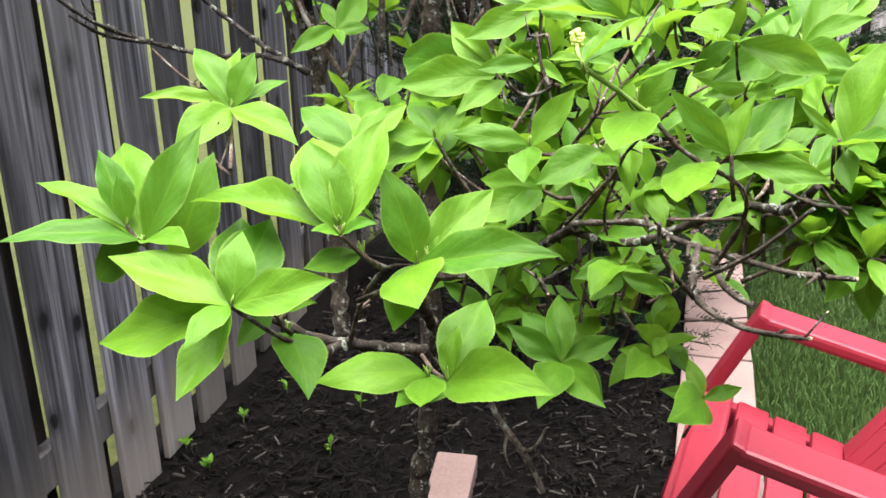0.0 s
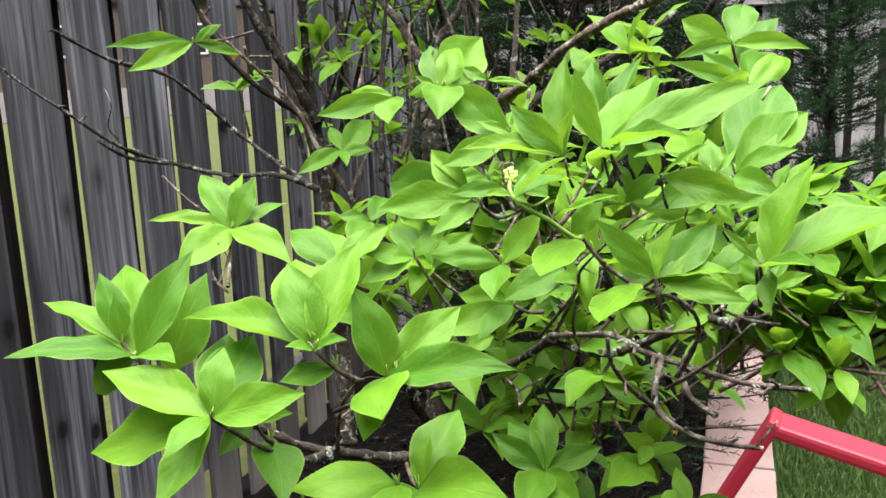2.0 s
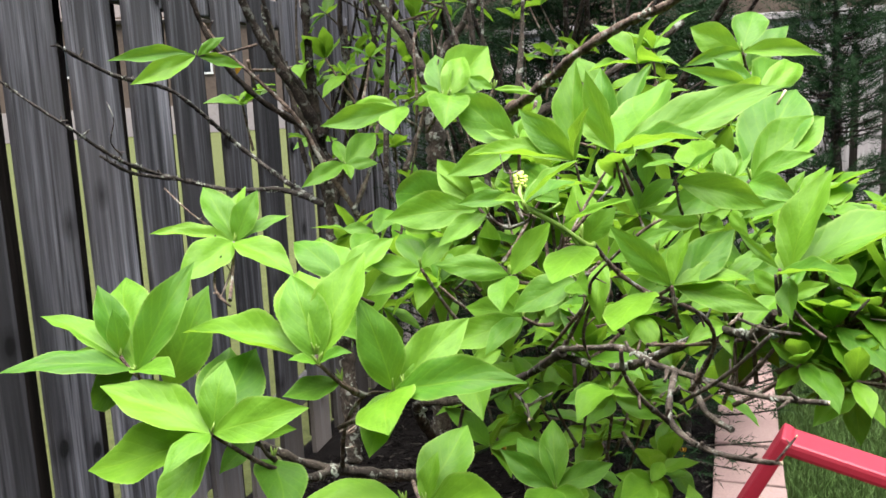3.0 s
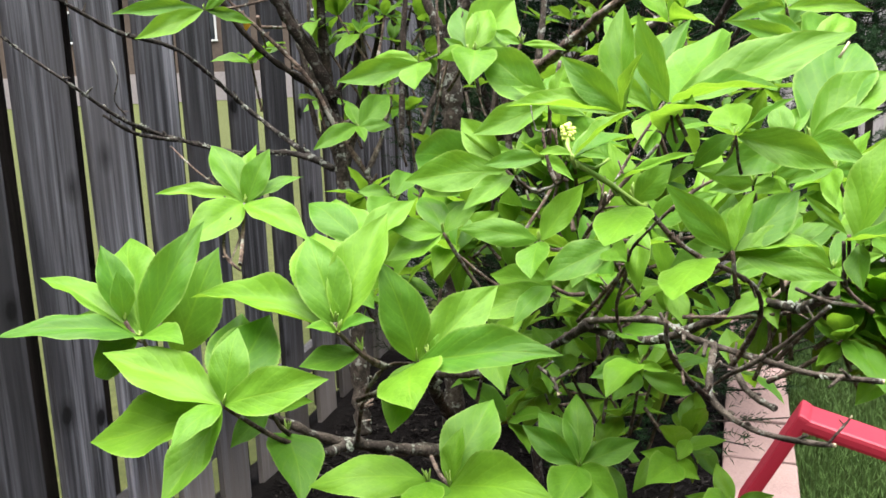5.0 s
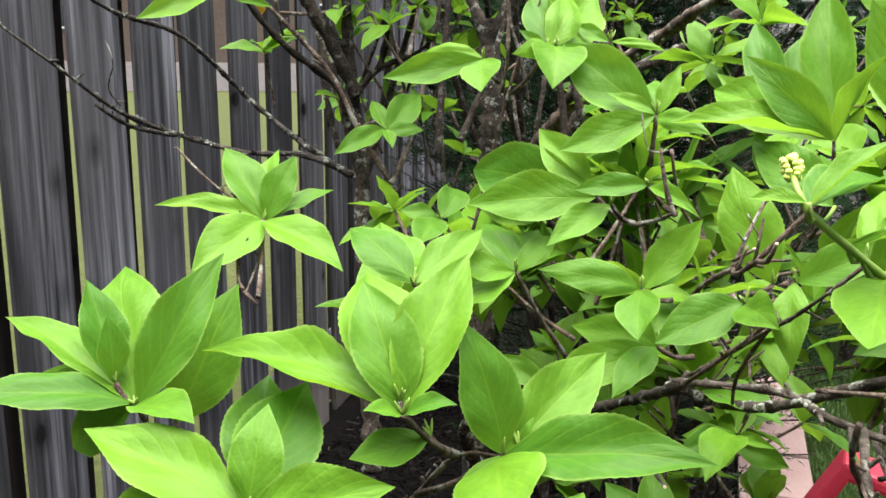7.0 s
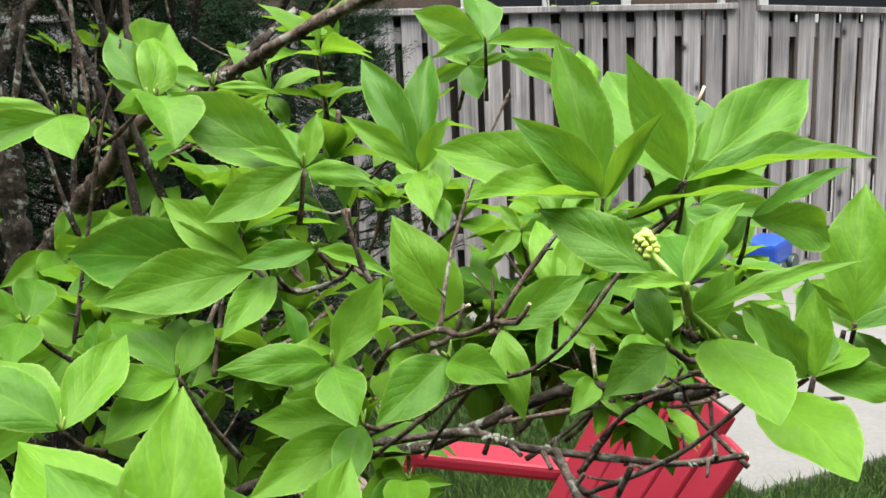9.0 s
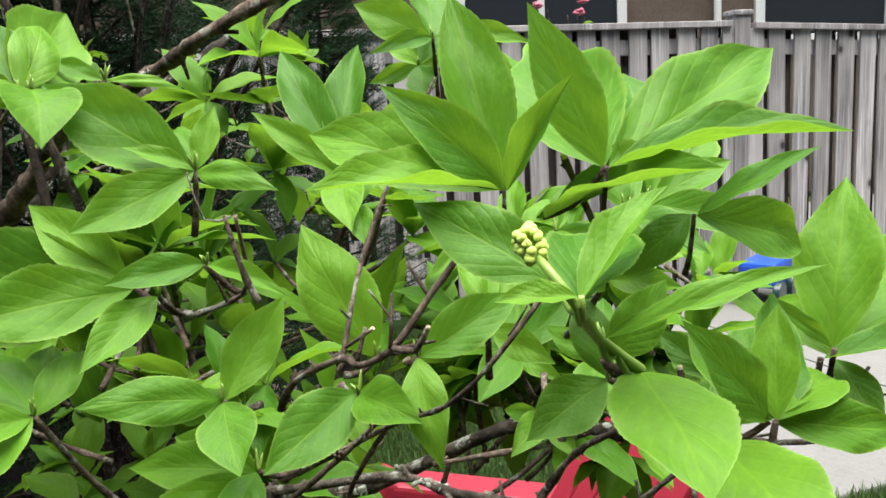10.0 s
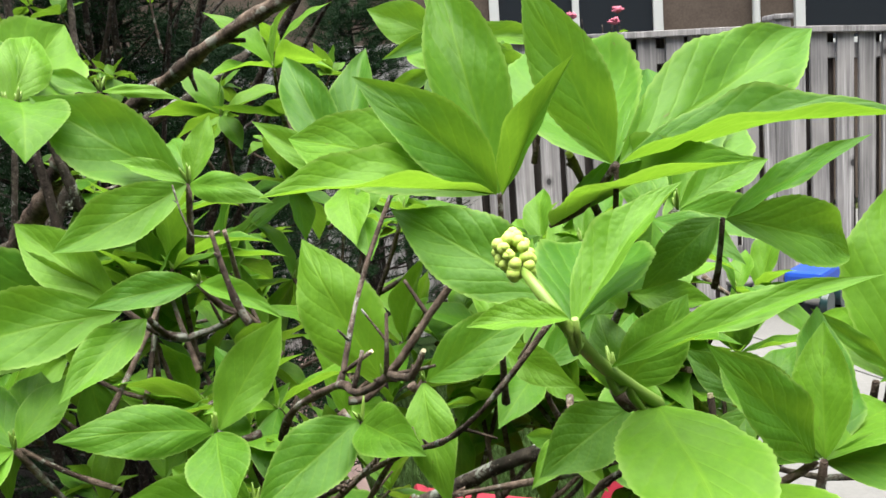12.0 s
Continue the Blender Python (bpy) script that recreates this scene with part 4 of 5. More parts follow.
shoot((0.488, 0.913, 1.282), [(-20, -7, 0.085, 0.023, 61), (144, 25, 0.078, 0.035, -78), (79, 34, 0.086, 0.039, 15), (-159, -11, 0.067, 0.018, -68)], (0.505, 0.960, 1.227))
shoot((0.124, 0.780, 1.239), [(-163, -11, 0.089, 0.029, -68), (-77, -30, 0.054, 0.034, 16), (157, 4, 0.070, 0.019, -58)], (0.131, 0.806, 1.219))
shoot((0.183, 0.759, 1.247), [(-169, 33, 0.027, 0.010, -68), (80, 37, 0.072, 0.032, 39), (80, 26, 0.132, 0.059, 49), (115, 43, 0.070, 0.031, -13), (-116, -6, 0.045, 0.018, -75)], (0.138, 0.833, 1.209))
shoot((0.189, 0.762, 1.249), [(-80, -35, 0.059, 0.045, -10)], (0.177, 0.782, 1.261), shape=CUPPED)
shoot((-0.296, 1.037, 1.329), [(-126, -22, 0.111, 0.033, -62), (-161, -1, 0.135, 0.027, -61), (26, 30, 0.051, 0.018, 73), (41, -16, 0.073, 0.022, 62)], (-0.235, 1.116, 1.345))
shoot((-0.118, 1.164, 1.149), [(-124, -20, 0.088, 0.034, -50), (70, 30, 0.089, 0.045, 45), (18, -2, 0.053, 0.024, 62), (134, 39, 0.060, 0.024, -15), (-53, -34, 0.042, 0.019, -3)], (-0.164, 1.217, 1.113))
shoot((0.277, 0.703, 1.198), [(147, 29, 0.110, 0.045, -65), (47, 60, 0.041, 0.016, 30), (-48, -11, 0.060, 0.018, 57), (-162, -21, 0.076, 0.031, -60), (162, 21, 0.043, 0.012, -43), (97, 26, 0.055, 0.015, -11)], (0.273, 0.716, 1.159))
shoot((0.229, 0.798, 1.254), [(-9, -11, 0.049, 0.010, 57), (157, 24, 0.039, 0.014, -55)], (0.209, 0.806, 1.226))
shoot((0.238, 0.688, 1.137), [(-174, -6, 0.098, 0.039, -63), (147, 37, 0.078, 0.029, -55), (145, 3, 0.145, 0.052, -67), (147, -9, 0.138, 0.056, -62)], (0.266, 0.688, 1.118))
shoot((0.250, 0.674, 1.134), [(-135, -26, 0.061, 0.023, -38)], (0.266, 0.688, 1.118))
shoot((0.277, 0.671, 1.149), [(-170, -4, 0.053, 0.020, -58), (-56, -11, 0.065, 0.013, 37)], (0.296, 0.683, 1.128))
shoot((0.277, 0.645, 1.079), [(-170, 10, 0.072, 0.027, -60), (20, 52, 0.064, 0.029, 49), (-86, -25, 0.053, 0.030, 17)], (0.298, 0.658, 1.070))
shoot((0.291, 0.633, 1.042), [(-165, -19, 0.081, 0.033, -49), (151, -1, 0.075, 0.027, -48), (-121, -27, 0.055, 0.025, -16), (123, 2, 0.075, 0.034, -50)], (0.315, 0.656, 1.030))
shoot((0.345, 0.618, 1.082), [(-156, -23, 0.064, 0.035, -46), (-73, 0, 0.059, 0.027, 47)], (0.336, 0.622, 1.087))
shoot((0.364, 0.657, 1.087), [(131, 59, 0.089, 0.044, -58)], (0.345, 0.660, 1.079))
shoot((0.372, 0.596, 1.104), [(-7, 26, 0.061, 0.027, 59), (-91, -56, 0.057, 0.023, 23)], (0.366, 0.597, 1.103))
shoot((0.415, 0.609, 1.111), [(42, 51, 0.060, 0.021, 22), (-52, -22, 0.042, 0.017, 67), (77, 35, 0.074, 0.023, -8)], (0.422, 0.630, 1.075))
shoot((0.437, 0.518, 1.106), [(-173, -26, 0.046, 0.025, -47), (88, 49, 0.043, 0.020, -34)], (0.491, 0.562, 1.077))
shoot((0.367, 0.742, 1.186), [(108, 50, 0.109, 0.031, -31), (157, 38, 0.069, 0.019, -63), (62, 54, 0.105, 0.028, 2), (-40, 56, 0.047, 0.017, 86), (-95, -32, 0.057, 0.026, 15)], (0.379, 0.771, 1.139))
shoot((0.372, 0.716, 1.169), [(61, 45, 0.039, 0.017, 12), (-97, -41, 0.034, 0.018, 16)], (0.373, 0.732, 1.145))
shoot((0.491, 0.972, 1.262), [(96, 30, 0.073, 0.026, -47), (-11, 11, 0.046, 0.012, 79), (-101, -29, 0.067, 0.030, 21), (171, -18, 0.048, 0.017, -88), (45, 35, 0.090, 0.032, 39)], (0.493, 1.014, 1.217))
shoot((0.107, 0.936, 1.018), [(139, 34, 0.078, 0.028, -43), (-156, 6, 0.099, 0.036, -66), (-95, -26, 0.077, 0.035, -14), (37, 27, 0.071, 0.029, 55), (108, 21, 0.099, 0.040, -21), (124, 23, 0.132, 0.059, -40)], (0.123, 0.996, 0.973))
shoot((0.015, 0.841, 0.971), [(12, 42, 0.125, 0.047, 70), (126, 39, 0.107, 0.048, -24), (-89, 5, 0.083, 0.037, -25), (-57, 0, 0.088, 0.040, 33), (111, 22, 0.104, 0.047, -1)], (0.006, 0.903, 0.912))
shoot((0.249, 0.967, 0.975), [(163, 17, 0.081, 0.037, -60), (113, 21, 0.075, 0.030, -37), (-114, -20, 0.060, 0.024, -27), (-6, 29, 0.053, 0.019, 65)], (0.262, 1.006, 0.924))
shoot((0.065, 1.139, 1.085), [(70, 31, 0.070, 0.031, 37), (-56, 17, 0.072, 0.026, 94), (-138, -20, 0.074, 0.030, -67), (-99, -32, 0.071, 0.032, -23), (-8, 22, 0.106, 0.038, 77)], (0.066, 1.181, 1.038))
shoot((0.168, 1.019, 1.120), [(-165, -1, 0.066, 0.024, -67), (-113, -18, 0.059, 0.027, -25), (32, 6, 0.076, 0.027, 67), (59, 28, 0.070, 0.025, 35)], (0.188, 1.056, 1.072))
shoot((0.480, 0.734, 1.054), [(133, 30, 0.054, 0.022, -62), (17, 28, 0.061, 0.025, 51), (-138, -20, 0.059, 0.027, -26), (-54, -24, 0.040, 0.016, 65), (63, 31, 0.057, 0.021, -1)], (0.504, 0.760, 1.007))
shoot((0.520, 0.683, 1.055), [(127, 27, 0.044, 0.018, -67), (-8, 21, 0.040, 0.016, 60), (-133, -25, 0.059, 0.027, -14), (-88, -18, 0.048, 0.020, 47), (59, 31, 0.059, 0.021, 2)], (0.560, 0.726, 1.007))
shoot((0.477, 0.812, 1.118), [(-9, 18, 0.040, 0.018, 71), (107, 36, 0.036, 0.013, -45), (-156, -24, 0.045, 0.016, -45), (-62, -36, 0.042, 0.017, 59)], (0.496, 0.839, 1.072))
shoot((0.527, 0.762, 1.131), [(-42, -3, 0.043, 0.015, 71), (53, 44, 0.041, 0.015, 3), (-161, -16, 0.046, 0.016, -56), (-94, -30, 0.055, 0.022, 33)], (0.549, 0.788, 1.083))
shoot((0.472, 0.667, 1.031), [(-143, -14, 0.045, 0.020, -35), (-82, -24, 0.040, 0.014, 39), (126, -4, 0.030, 0.012, -71)], (0.490, 0.708, 1.043))
shoot((0.354, 0.775, 0.926), [(-144, -7, 0.057, 0.026, -48), (-43, 5, 0.040, 0.011, 54), (-107, -6, 0.084, 0.038, -1), (105, -3, 0.046, 0.017, -46)], (0.367, 0.818, 0.942))
shoot((0.370, 0.464, 1.199), [(-164, 6, 0.073, 0.022, -25)], (0.374, 0.476, 1.175), r=0.0009, tips=0, shape=KEEL)
shoot((0.370, 0.464, 1.199), [(125, 13, 0.093, 0.033, -49)], (0.374, 0.476, 1.175), r=0.0009, tips=0)
shoot((0.370, 0.464, 1.199), [(173, 44, 0.054, 0.021, -79)], (0.374, 0.476, 1.175), r=0.0009, tips=0)
shoot((0.370, 0.464, 1.199), [(96, 63, 0.078, 0.025, -21)], (0.374, 0.476, 1.175), r=0.0009, tips=0, shape=KEEL)
shoot((0.370, 0.464, 1.199), [(-62, 52, 0.048, 0.011, 93)], (0.374, 0.476, 1.175), r=0.0009, tips=0, shape=KEEL)
shoot((0.399, 0.446, 1.206), [(148, 67, 0.059, 0.020, -88)], (0.403, 0.458, 1.182), r=0.0009, tips=0, shape=FLAT)
shoot((0.399, 0.446, 1.206), [(77, 21, 0.129, 0.049, -15)], (0.403, 0.458, 1.182), r=0.0009, tips=0)
shoot((0.399, 0.446, 1.206), [(26, 18, 0.123, 0.034, 41)], (0.403, 0.458, 1.182), r=0.0009, tips=0, shape=FLAT)
shoot((0.399, 0.446, 1.206), [(-38, 7, 0.073, 0.020, 17)], (0.403, 0.458, 1.182), r=0.0009, tips=0, shape=KEEL)
shoot((0.394, 0.485, 1.185), [(-75, 15, 0.084, 0.024, 29)], (0.399, 0.446, 1.206), r=0.0009, tips=0, shape=KEEL)
shoot((0.437, 0.453, 1.186), [(-41, 30, 0.046, 0.012, 37)], (0.441, 0.465, 1.162), r=0.0009, tips=0, shape=FLAT)
shoot((0.437, 0.453, 1.186), [(13, -20, 0.061, 0.023, 75)], (0.441, 0.465, 1.162), r=0.0009, tips=0)
shoot((0.437, 0.453, 1.186), [(165, -39, 0.032, 0.015, -68)], (0.441, 0.465, 1.162), r=0.0009, tips=0)
shoot((0.370, 0.398, 1.164), [(-32, 20, 0.060, 0.010, 28)], (0.376, 0.400, 1.159), bark=GREEN_STEM, r=0.0009, tips=0, shape=FLAT)
shoot((0.386, 0.404, 1.151), [(-104, -14, 0.055, 0.034, 0)], (0.376, 0.400, 1.159), bark=GREEN_STEM, r=0.0009, tips=0, shape=OVAL)
shoot((0.421, 0.416, 1.119), [(-102, -8, 0.064, 0.035, 14)], (0.424, 0.428, 1.115), bark=GREEN_STEM, r=0.0009, tips=0, shape=OVAL)
shoot((0.353, 0.374, 1.183), [(165, -0, 0.020, 0.008, -36)], (0.356, 0.379, 1.178), bark=GREEN_STEM, r=0.0009, tips=0, shape=KEEL)
shoot((0.367, 0.417, 1.176), [(129, 25, 0.054, 0.022, -53)], (0.356, 0.379, 1.178), bark=GREEN_STEM, r=0.0009, tips=0, shape=FLAT)
shoot((0.352, 0.375, 1.181), [(20, 36, 0.042, 0.013, 5)], (0.356, 0.379, 1.178), bark=GREEN_STEM, r=0.0009, tips=0, shape=KEEL)
shoot((0.352, 0.375, 1.181), [(51, 9, 0.049, 0.027, 4)], (0.356, 0.379, 1.178), bark=GREEN_STEM, r=0.0009, tips=0, shape=KEEL)

# ---- the crown behind the nearest shoots ----
fill((0.28, 0.97, 1.05), (0.32, 0.15, 0.12), 34, 11, skip=(2, 5, 7, 11, 22, 30, 33))
fill((0.66, 0.95, 1.05), (0.18, 0.16, 0.09), 14, 12)
fill((0.26, 1.25, 0.74), (0.32, 0.18, 0.12), 14, 13, 0.085, skip=(6, 12))
fill((0.22, 1.30, 1.00), (0.34, 0.14, 0.14), 18, 18, 0.075)
fill((0.02, 1.05, 0.98), (0.16, 0.14, 0.12), 9, 14, 0.075)
fill((0.36, 1.18, 1.22), (0.28, 0.14, 0.09), 12, 16, 0.075)
fill((-0.14, 1.38, 1.24), (0.20, 0.12, 0.16), 8, 17, 0.05)
fill((0.30, 1.02, 0.80), (0.20, 0.12, 0.10), 16, 19, 0.075, skip=(6, 12))
fill((0.40, 0.90, 0.98), (0.26, 0.10, 0.07), 22, 20, 0.075, skip=(11, 13, 14, 17, 19, 20))
fill((0.576, 0.839, 0.998), (0.09, 0.06, 0.07), 9, 23, 0.07, skip=(0, 3, 6))
fill((0.649, 0.812, 0.954), (0.08, 0.06, 0.06), 5, 24, 0.065)


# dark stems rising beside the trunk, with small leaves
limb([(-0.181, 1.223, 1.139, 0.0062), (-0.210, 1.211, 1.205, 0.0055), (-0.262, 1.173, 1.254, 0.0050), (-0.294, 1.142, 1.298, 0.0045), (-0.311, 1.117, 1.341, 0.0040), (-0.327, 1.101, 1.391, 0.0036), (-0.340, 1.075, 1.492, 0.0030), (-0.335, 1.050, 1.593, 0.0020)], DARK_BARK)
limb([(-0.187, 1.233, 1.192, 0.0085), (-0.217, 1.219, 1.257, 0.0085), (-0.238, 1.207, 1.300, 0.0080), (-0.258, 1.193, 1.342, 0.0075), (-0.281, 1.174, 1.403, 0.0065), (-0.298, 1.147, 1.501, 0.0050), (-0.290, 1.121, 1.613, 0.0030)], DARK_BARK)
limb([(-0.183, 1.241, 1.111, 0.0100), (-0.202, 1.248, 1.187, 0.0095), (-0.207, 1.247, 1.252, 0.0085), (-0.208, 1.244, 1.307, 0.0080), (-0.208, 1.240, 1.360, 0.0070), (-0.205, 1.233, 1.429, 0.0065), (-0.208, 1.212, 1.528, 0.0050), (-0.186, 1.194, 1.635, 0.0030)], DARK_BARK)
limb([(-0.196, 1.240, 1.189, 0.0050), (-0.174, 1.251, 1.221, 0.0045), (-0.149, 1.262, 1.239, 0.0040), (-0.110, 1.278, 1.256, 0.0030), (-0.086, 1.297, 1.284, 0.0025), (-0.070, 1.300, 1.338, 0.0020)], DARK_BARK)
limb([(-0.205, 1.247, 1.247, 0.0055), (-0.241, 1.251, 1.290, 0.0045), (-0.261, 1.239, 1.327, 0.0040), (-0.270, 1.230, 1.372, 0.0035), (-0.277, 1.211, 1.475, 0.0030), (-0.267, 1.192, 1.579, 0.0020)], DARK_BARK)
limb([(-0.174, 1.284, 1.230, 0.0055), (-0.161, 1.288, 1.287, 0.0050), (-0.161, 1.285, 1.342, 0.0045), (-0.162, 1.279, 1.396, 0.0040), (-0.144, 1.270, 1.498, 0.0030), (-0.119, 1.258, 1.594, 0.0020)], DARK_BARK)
limb([(-0.119, 1.189, 1.070, 0.0040), (-0.103, 1.223, 1.126, 0.0035), (-0.093, 1.252, 1.202, 0.0030), (-0.079, 1.267, 1.283, 0.0030), (-0.071, 1.267, 1.336, 0.0025), (-0.056, 1.261, 1.439, 0.0015)], DEADWOOD)
fill((-0.279, 1.186, 1.283), (0.012, 0.012, 0.012), 1, 60, 0.058)
fill((-0.319, 1.198, 1.245), (0.012, 0.012, 0.012), 1, 61, 0.058)
fill((-0.215, 1.287, 1.267), (0.012, 0.012, 0.012), 1, 62, 0.058)
fill((-0.141, 1.253, 1.284), (0.012, 0.012, 0.012), 1, 63, 0.058)
fill((-0.107, 1.299, 1.285), (0.012, 0.012, 0.012), 1, 64, 0.058)
fill((-0.119, 1.326, 1.147), (0.012, 0.012, 0.012), 1, 65, 0.058)
fill((-0.07, 1.28, 1.159), (0.012, 0.012, 0.012), 1, 66, 0.058)
fill((-0.152, 1.281, 1.17), (0.012, 0.012, 0.012), 1, 67, 0.058)
fill((-0.235, 1.277, 1.178), (0.012, 0.012, 0.012), 1, 68, 0.058)
fill((-0.04, 1.287, 1.097), (0.012, 0.012, 0.012), 1, 69, 0.058)
fill((-0.226, 1.246, 1.317), (0.012, 0.012, 0.012), 1, 70, 0.058)
fill((-0.102, 1.335, 1.238), (0.012, 0.012, 0.012), 1, 71, 0.058)
fill((-0.102, 1.267, 1.325), (0.012, 0.012, 0.012), 1, 72, 0.058)
fill((-0.183, 1.266, 1.324), (0.012, 0.012, 0.012), 1, 73, 0.058)


limb([(0.152, 1.009, 0.627, 0.0040), (0.174, 0.996, 0.595, 0.0045), (0.200, 0.994, 0.561, 0.0050), (0.223, 0.989, 0.529, 0.0045), (0.243, 0.980, 0.492, 0.0035)], DEADWOOD)
limb([(0.210, 0.989, 0.551, 0.0030), (0.229, 0.988, 0.564, 0.0025), (0.242, 0.994, 0.590, 0.0015)], DEADWOOD)
limb([(0.187, 0.995, 0.578, 0.0030), (0.185, 0.975, 0.556, 0.0022), (0.197, 0.965, 0.536, 0.0014)], DEADWOOD)
# unseen crown overhead, added only to shade the stems and leaves beneath it
fill((-0.12, 1.28, 1.86), (0.40, 0.30, 0.15), 52, 74, 0.09)
fill((0.62, 0.87, 1.02), (0.13, 0.10, 0.05), 15, 25, 0.075)
fill((0.66, 0.98, 0.93), (0.14, 0.08, 0.04), 8, 26, 0.07)


def side_twigs(at, spread, count, seed, rise=0.3):
    """Thin upright twigs off the old stems."""
    rng = random.Random(seed)
    for _ in range(count):
        p = Vector(at) + Vector([rng.uniform(-1, 1) * v for v in spread])
        e = p + Vector((rng.uniform(-0.14, 0.14), rng.uniform(-0.08, 0.10), rng.uniform(0.5, 1.1) * rise))
        m = (p + e) / 2 + Vector((rng.uniform(-0.025, 0.025), rng.uniform(-0.02, 0.02), 0))
        r = rng.uniform(0.0025, 0.006)
        limb([(*p, r * 1.3), (*m, r), (*e, r * 0.5)], rng.choice((DARK_BARK, BARK)), "twig", None, 0.2, 6)


side_twigs((-0.18, 1.33, 1.12), (0.12, 0.08, 0.12), 5, 41, 0.42)
side_twigs((0.12, 1.12, 1.10), (0.16, 0.10, 0.12), 7, 42, 0.38)

# the pale flower bud on its green stalk
bm = bmesh.new()
rng = random.Random(3)
for k in range(30):
    a, h = k * 2.4 + rng.uniform(-0.5, 0.5), k / 30
    r = 0.0058 * math.sin(math.pi * (0.14 + 0.78 * h)) * rng.uniform(0.75, 1.15)
    for j in range(3):
        bmesh.ops.create_icosphere(bm, subdivisions=2, radius=rng.uniform(0.0012, 0.0024),
                                   matrix=pose(r * math.cos(a) + rng.uniform(-0.001, 0.001), r * math.sin(a) + rng.uniform(-0.001, 0.001), 0.014 * h - 0.004 + rng.uniform(-0.001, 0.001)))
bud = part("flower_bud", bm, BUD, SHRUB, "pale yellow-green clustered flower bud", True)
BUD_AT = (0.348, 0.39, 1.192)
bud.matrix_basis = pose(*BUD_AT, -25, -15, 0) @ Matrix.Scale(0.62, 4)


# ---- a taller bare-stemmed shrub behind, beside the fence ----
def back_shrub():
    global BACK
    BACK = thing("background_shrub", "tall dark-stemmed shrub with sparse leaves behind the hydrangea", "shrub", m=Matrix())
    rng = random.Random(21)
    for k in range(18):
        a = rng.uniform(0, 6.28)
        bx, by = -0.02 + 0.20 * math.cos(a) * rng.random(), 2.40 + 0.2 * math.sin(a) * rng.random()
        tx, ty = bx + rng.uniform(-0.45, 0.80), by - 0.35 + rng.uniform(-0.25, 0.45)
        h, r = rng.uniform(1.45, 2.2), rng.uniform(0.006, 0.014)
        pts = [(bx, by, -0.02, r * 1.3)]
        for i in range(1, 6):
            f = i / 5
            pts.append((bx + (tx - bx) * f ** 1.4 + rng.uniform(-0.03, 0.03), by + (ty - by) * f ** 1.4 + rng.uniform(-0.03, 0.03), h * f, r * (1.15 - 0.75 * f)))
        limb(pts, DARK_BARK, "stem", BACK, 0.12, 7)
        for _ in range(3):
            i = rng.choice((2, 3, 4))
            p = pts[i]
            e = (p[0] + rng.uniform(-0.25, 0.25), p[1] + rng.uniform(-0.2, 0.2), p[2] + rng.uniform(0.08, 0.3))
            m = [(p[j] + e[j]) / 2 + rng.uniform(-0.02, 0.02) for j in range(3)]
            limb([(*p[:3], 0.004), (*m, 0.003), (*e, 0.0015)], DARK_BARK, "side_twig", BACK, 0.1, 6)
    # the first two leaf masses sit out of view, added to shade stems and fence
    fill((0.10, 1.85, 2.15), (0.85, 0.6, 0.28), 110, 33, 0.085, owner=BACK)
    fill((-0.42, 2.35, 2.05), (0.42, 0.75, 0.18), 60, 34, 0.085, owner=BACK)
    fill((-0.14, 1.62, 1.45), (0.26, 0.16, 0.20), 22, 35, 0.062, owner=BACK)
    fill((0.15, 2.0, 1.35), (0.6, 0.3, 0.28), 26, 31, 0.06, owner=BACK)
    fill((0.10, 2.0, 0.85), (0.35, 0.3, 0.35), 16, 32, 0.06, owner=BACK)


back_shrub()


# ---- dark evergreen ----
def evergreen(at, h, r, seed):
    tree = thing("evergreen_shrub", "dark green needled evergreen shrub in front of the back fence", "shrub", m=Matrix.Translation(at))
    rng = random.Random(seed)
    part("trunk", tube(bmesh.new(), [(0, 0, -0.02, 0.035), (0.02, 0, h * 0.5, 0.025), (0, 0.01, h * 0.95, 0.008)], 8, lump=0.15), DARK_BARK, tree)
    verts, faces = [], []
    for k in range(560):
        f = rng.random() ** 0.8
        z = 0.08 + f * (h - 0.1)
        a = rng.uniform(0, 6.28)
        ln = r * (1 - 0.72 * f) * rng.uniform(0.65, 1.05)
        tip = Vector((math.cos(a) * ln, math.sin(a) * ln, z + ln * rng.uniform(0.05, 0.45)))
        root = Vector((0, 0, z))
        wood = tube(bmesh.new(), [(*root, 0.005), (*((root + tip) / 2 + Vector((0, 0, -0.02))), 0.004), (*tip, 0.002)], 5)
        if k % 3 == 0:
            part("limb", wood, DARK_BARK, tree)
        else:
            wood.free()
        for j in range(8):
            g = 0.35 + 0.65 * rng.random()
            c = root.lerp(tip, g)
            d = ((tip - root).normalized() + Vector((rng.uniform(-1, 1), rng.uniform(-1, 1), rng.uniform(-0.6, 0.9))) * 0.7).normalized()
            sl = rng.uniform(0.05, 0.11)
            u = d.orthogonal().normalized()
            for i in range(16):
                q = c + d * sl * i / 16
                n = Matrix.Rotation(2.4 * i, 3, d) @ u
                e = q + (n * 0.8 + d * 0.6) * rng.uniform(0.018, 0.03)
                w = d.cross(n) * 0.0016
                b = len(verts)
                verts += [q - w, q + w, e]
                faces.append((b, b + 1, b + 2))
    me = bpy.data.meshes.new("needles")
    me.from_pydata([tuple(v) for v in verts], [], faces)
    me.uv_layers.new(name="UVMap")
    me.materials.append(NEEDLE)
    ob = tagged(new("needles", me), kind="stuff")
    ob.parent = tree


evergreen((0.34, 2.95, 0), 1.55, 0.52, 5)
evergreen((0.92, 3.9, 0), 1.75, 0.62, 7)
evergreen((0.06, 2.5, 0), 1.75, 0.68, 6)
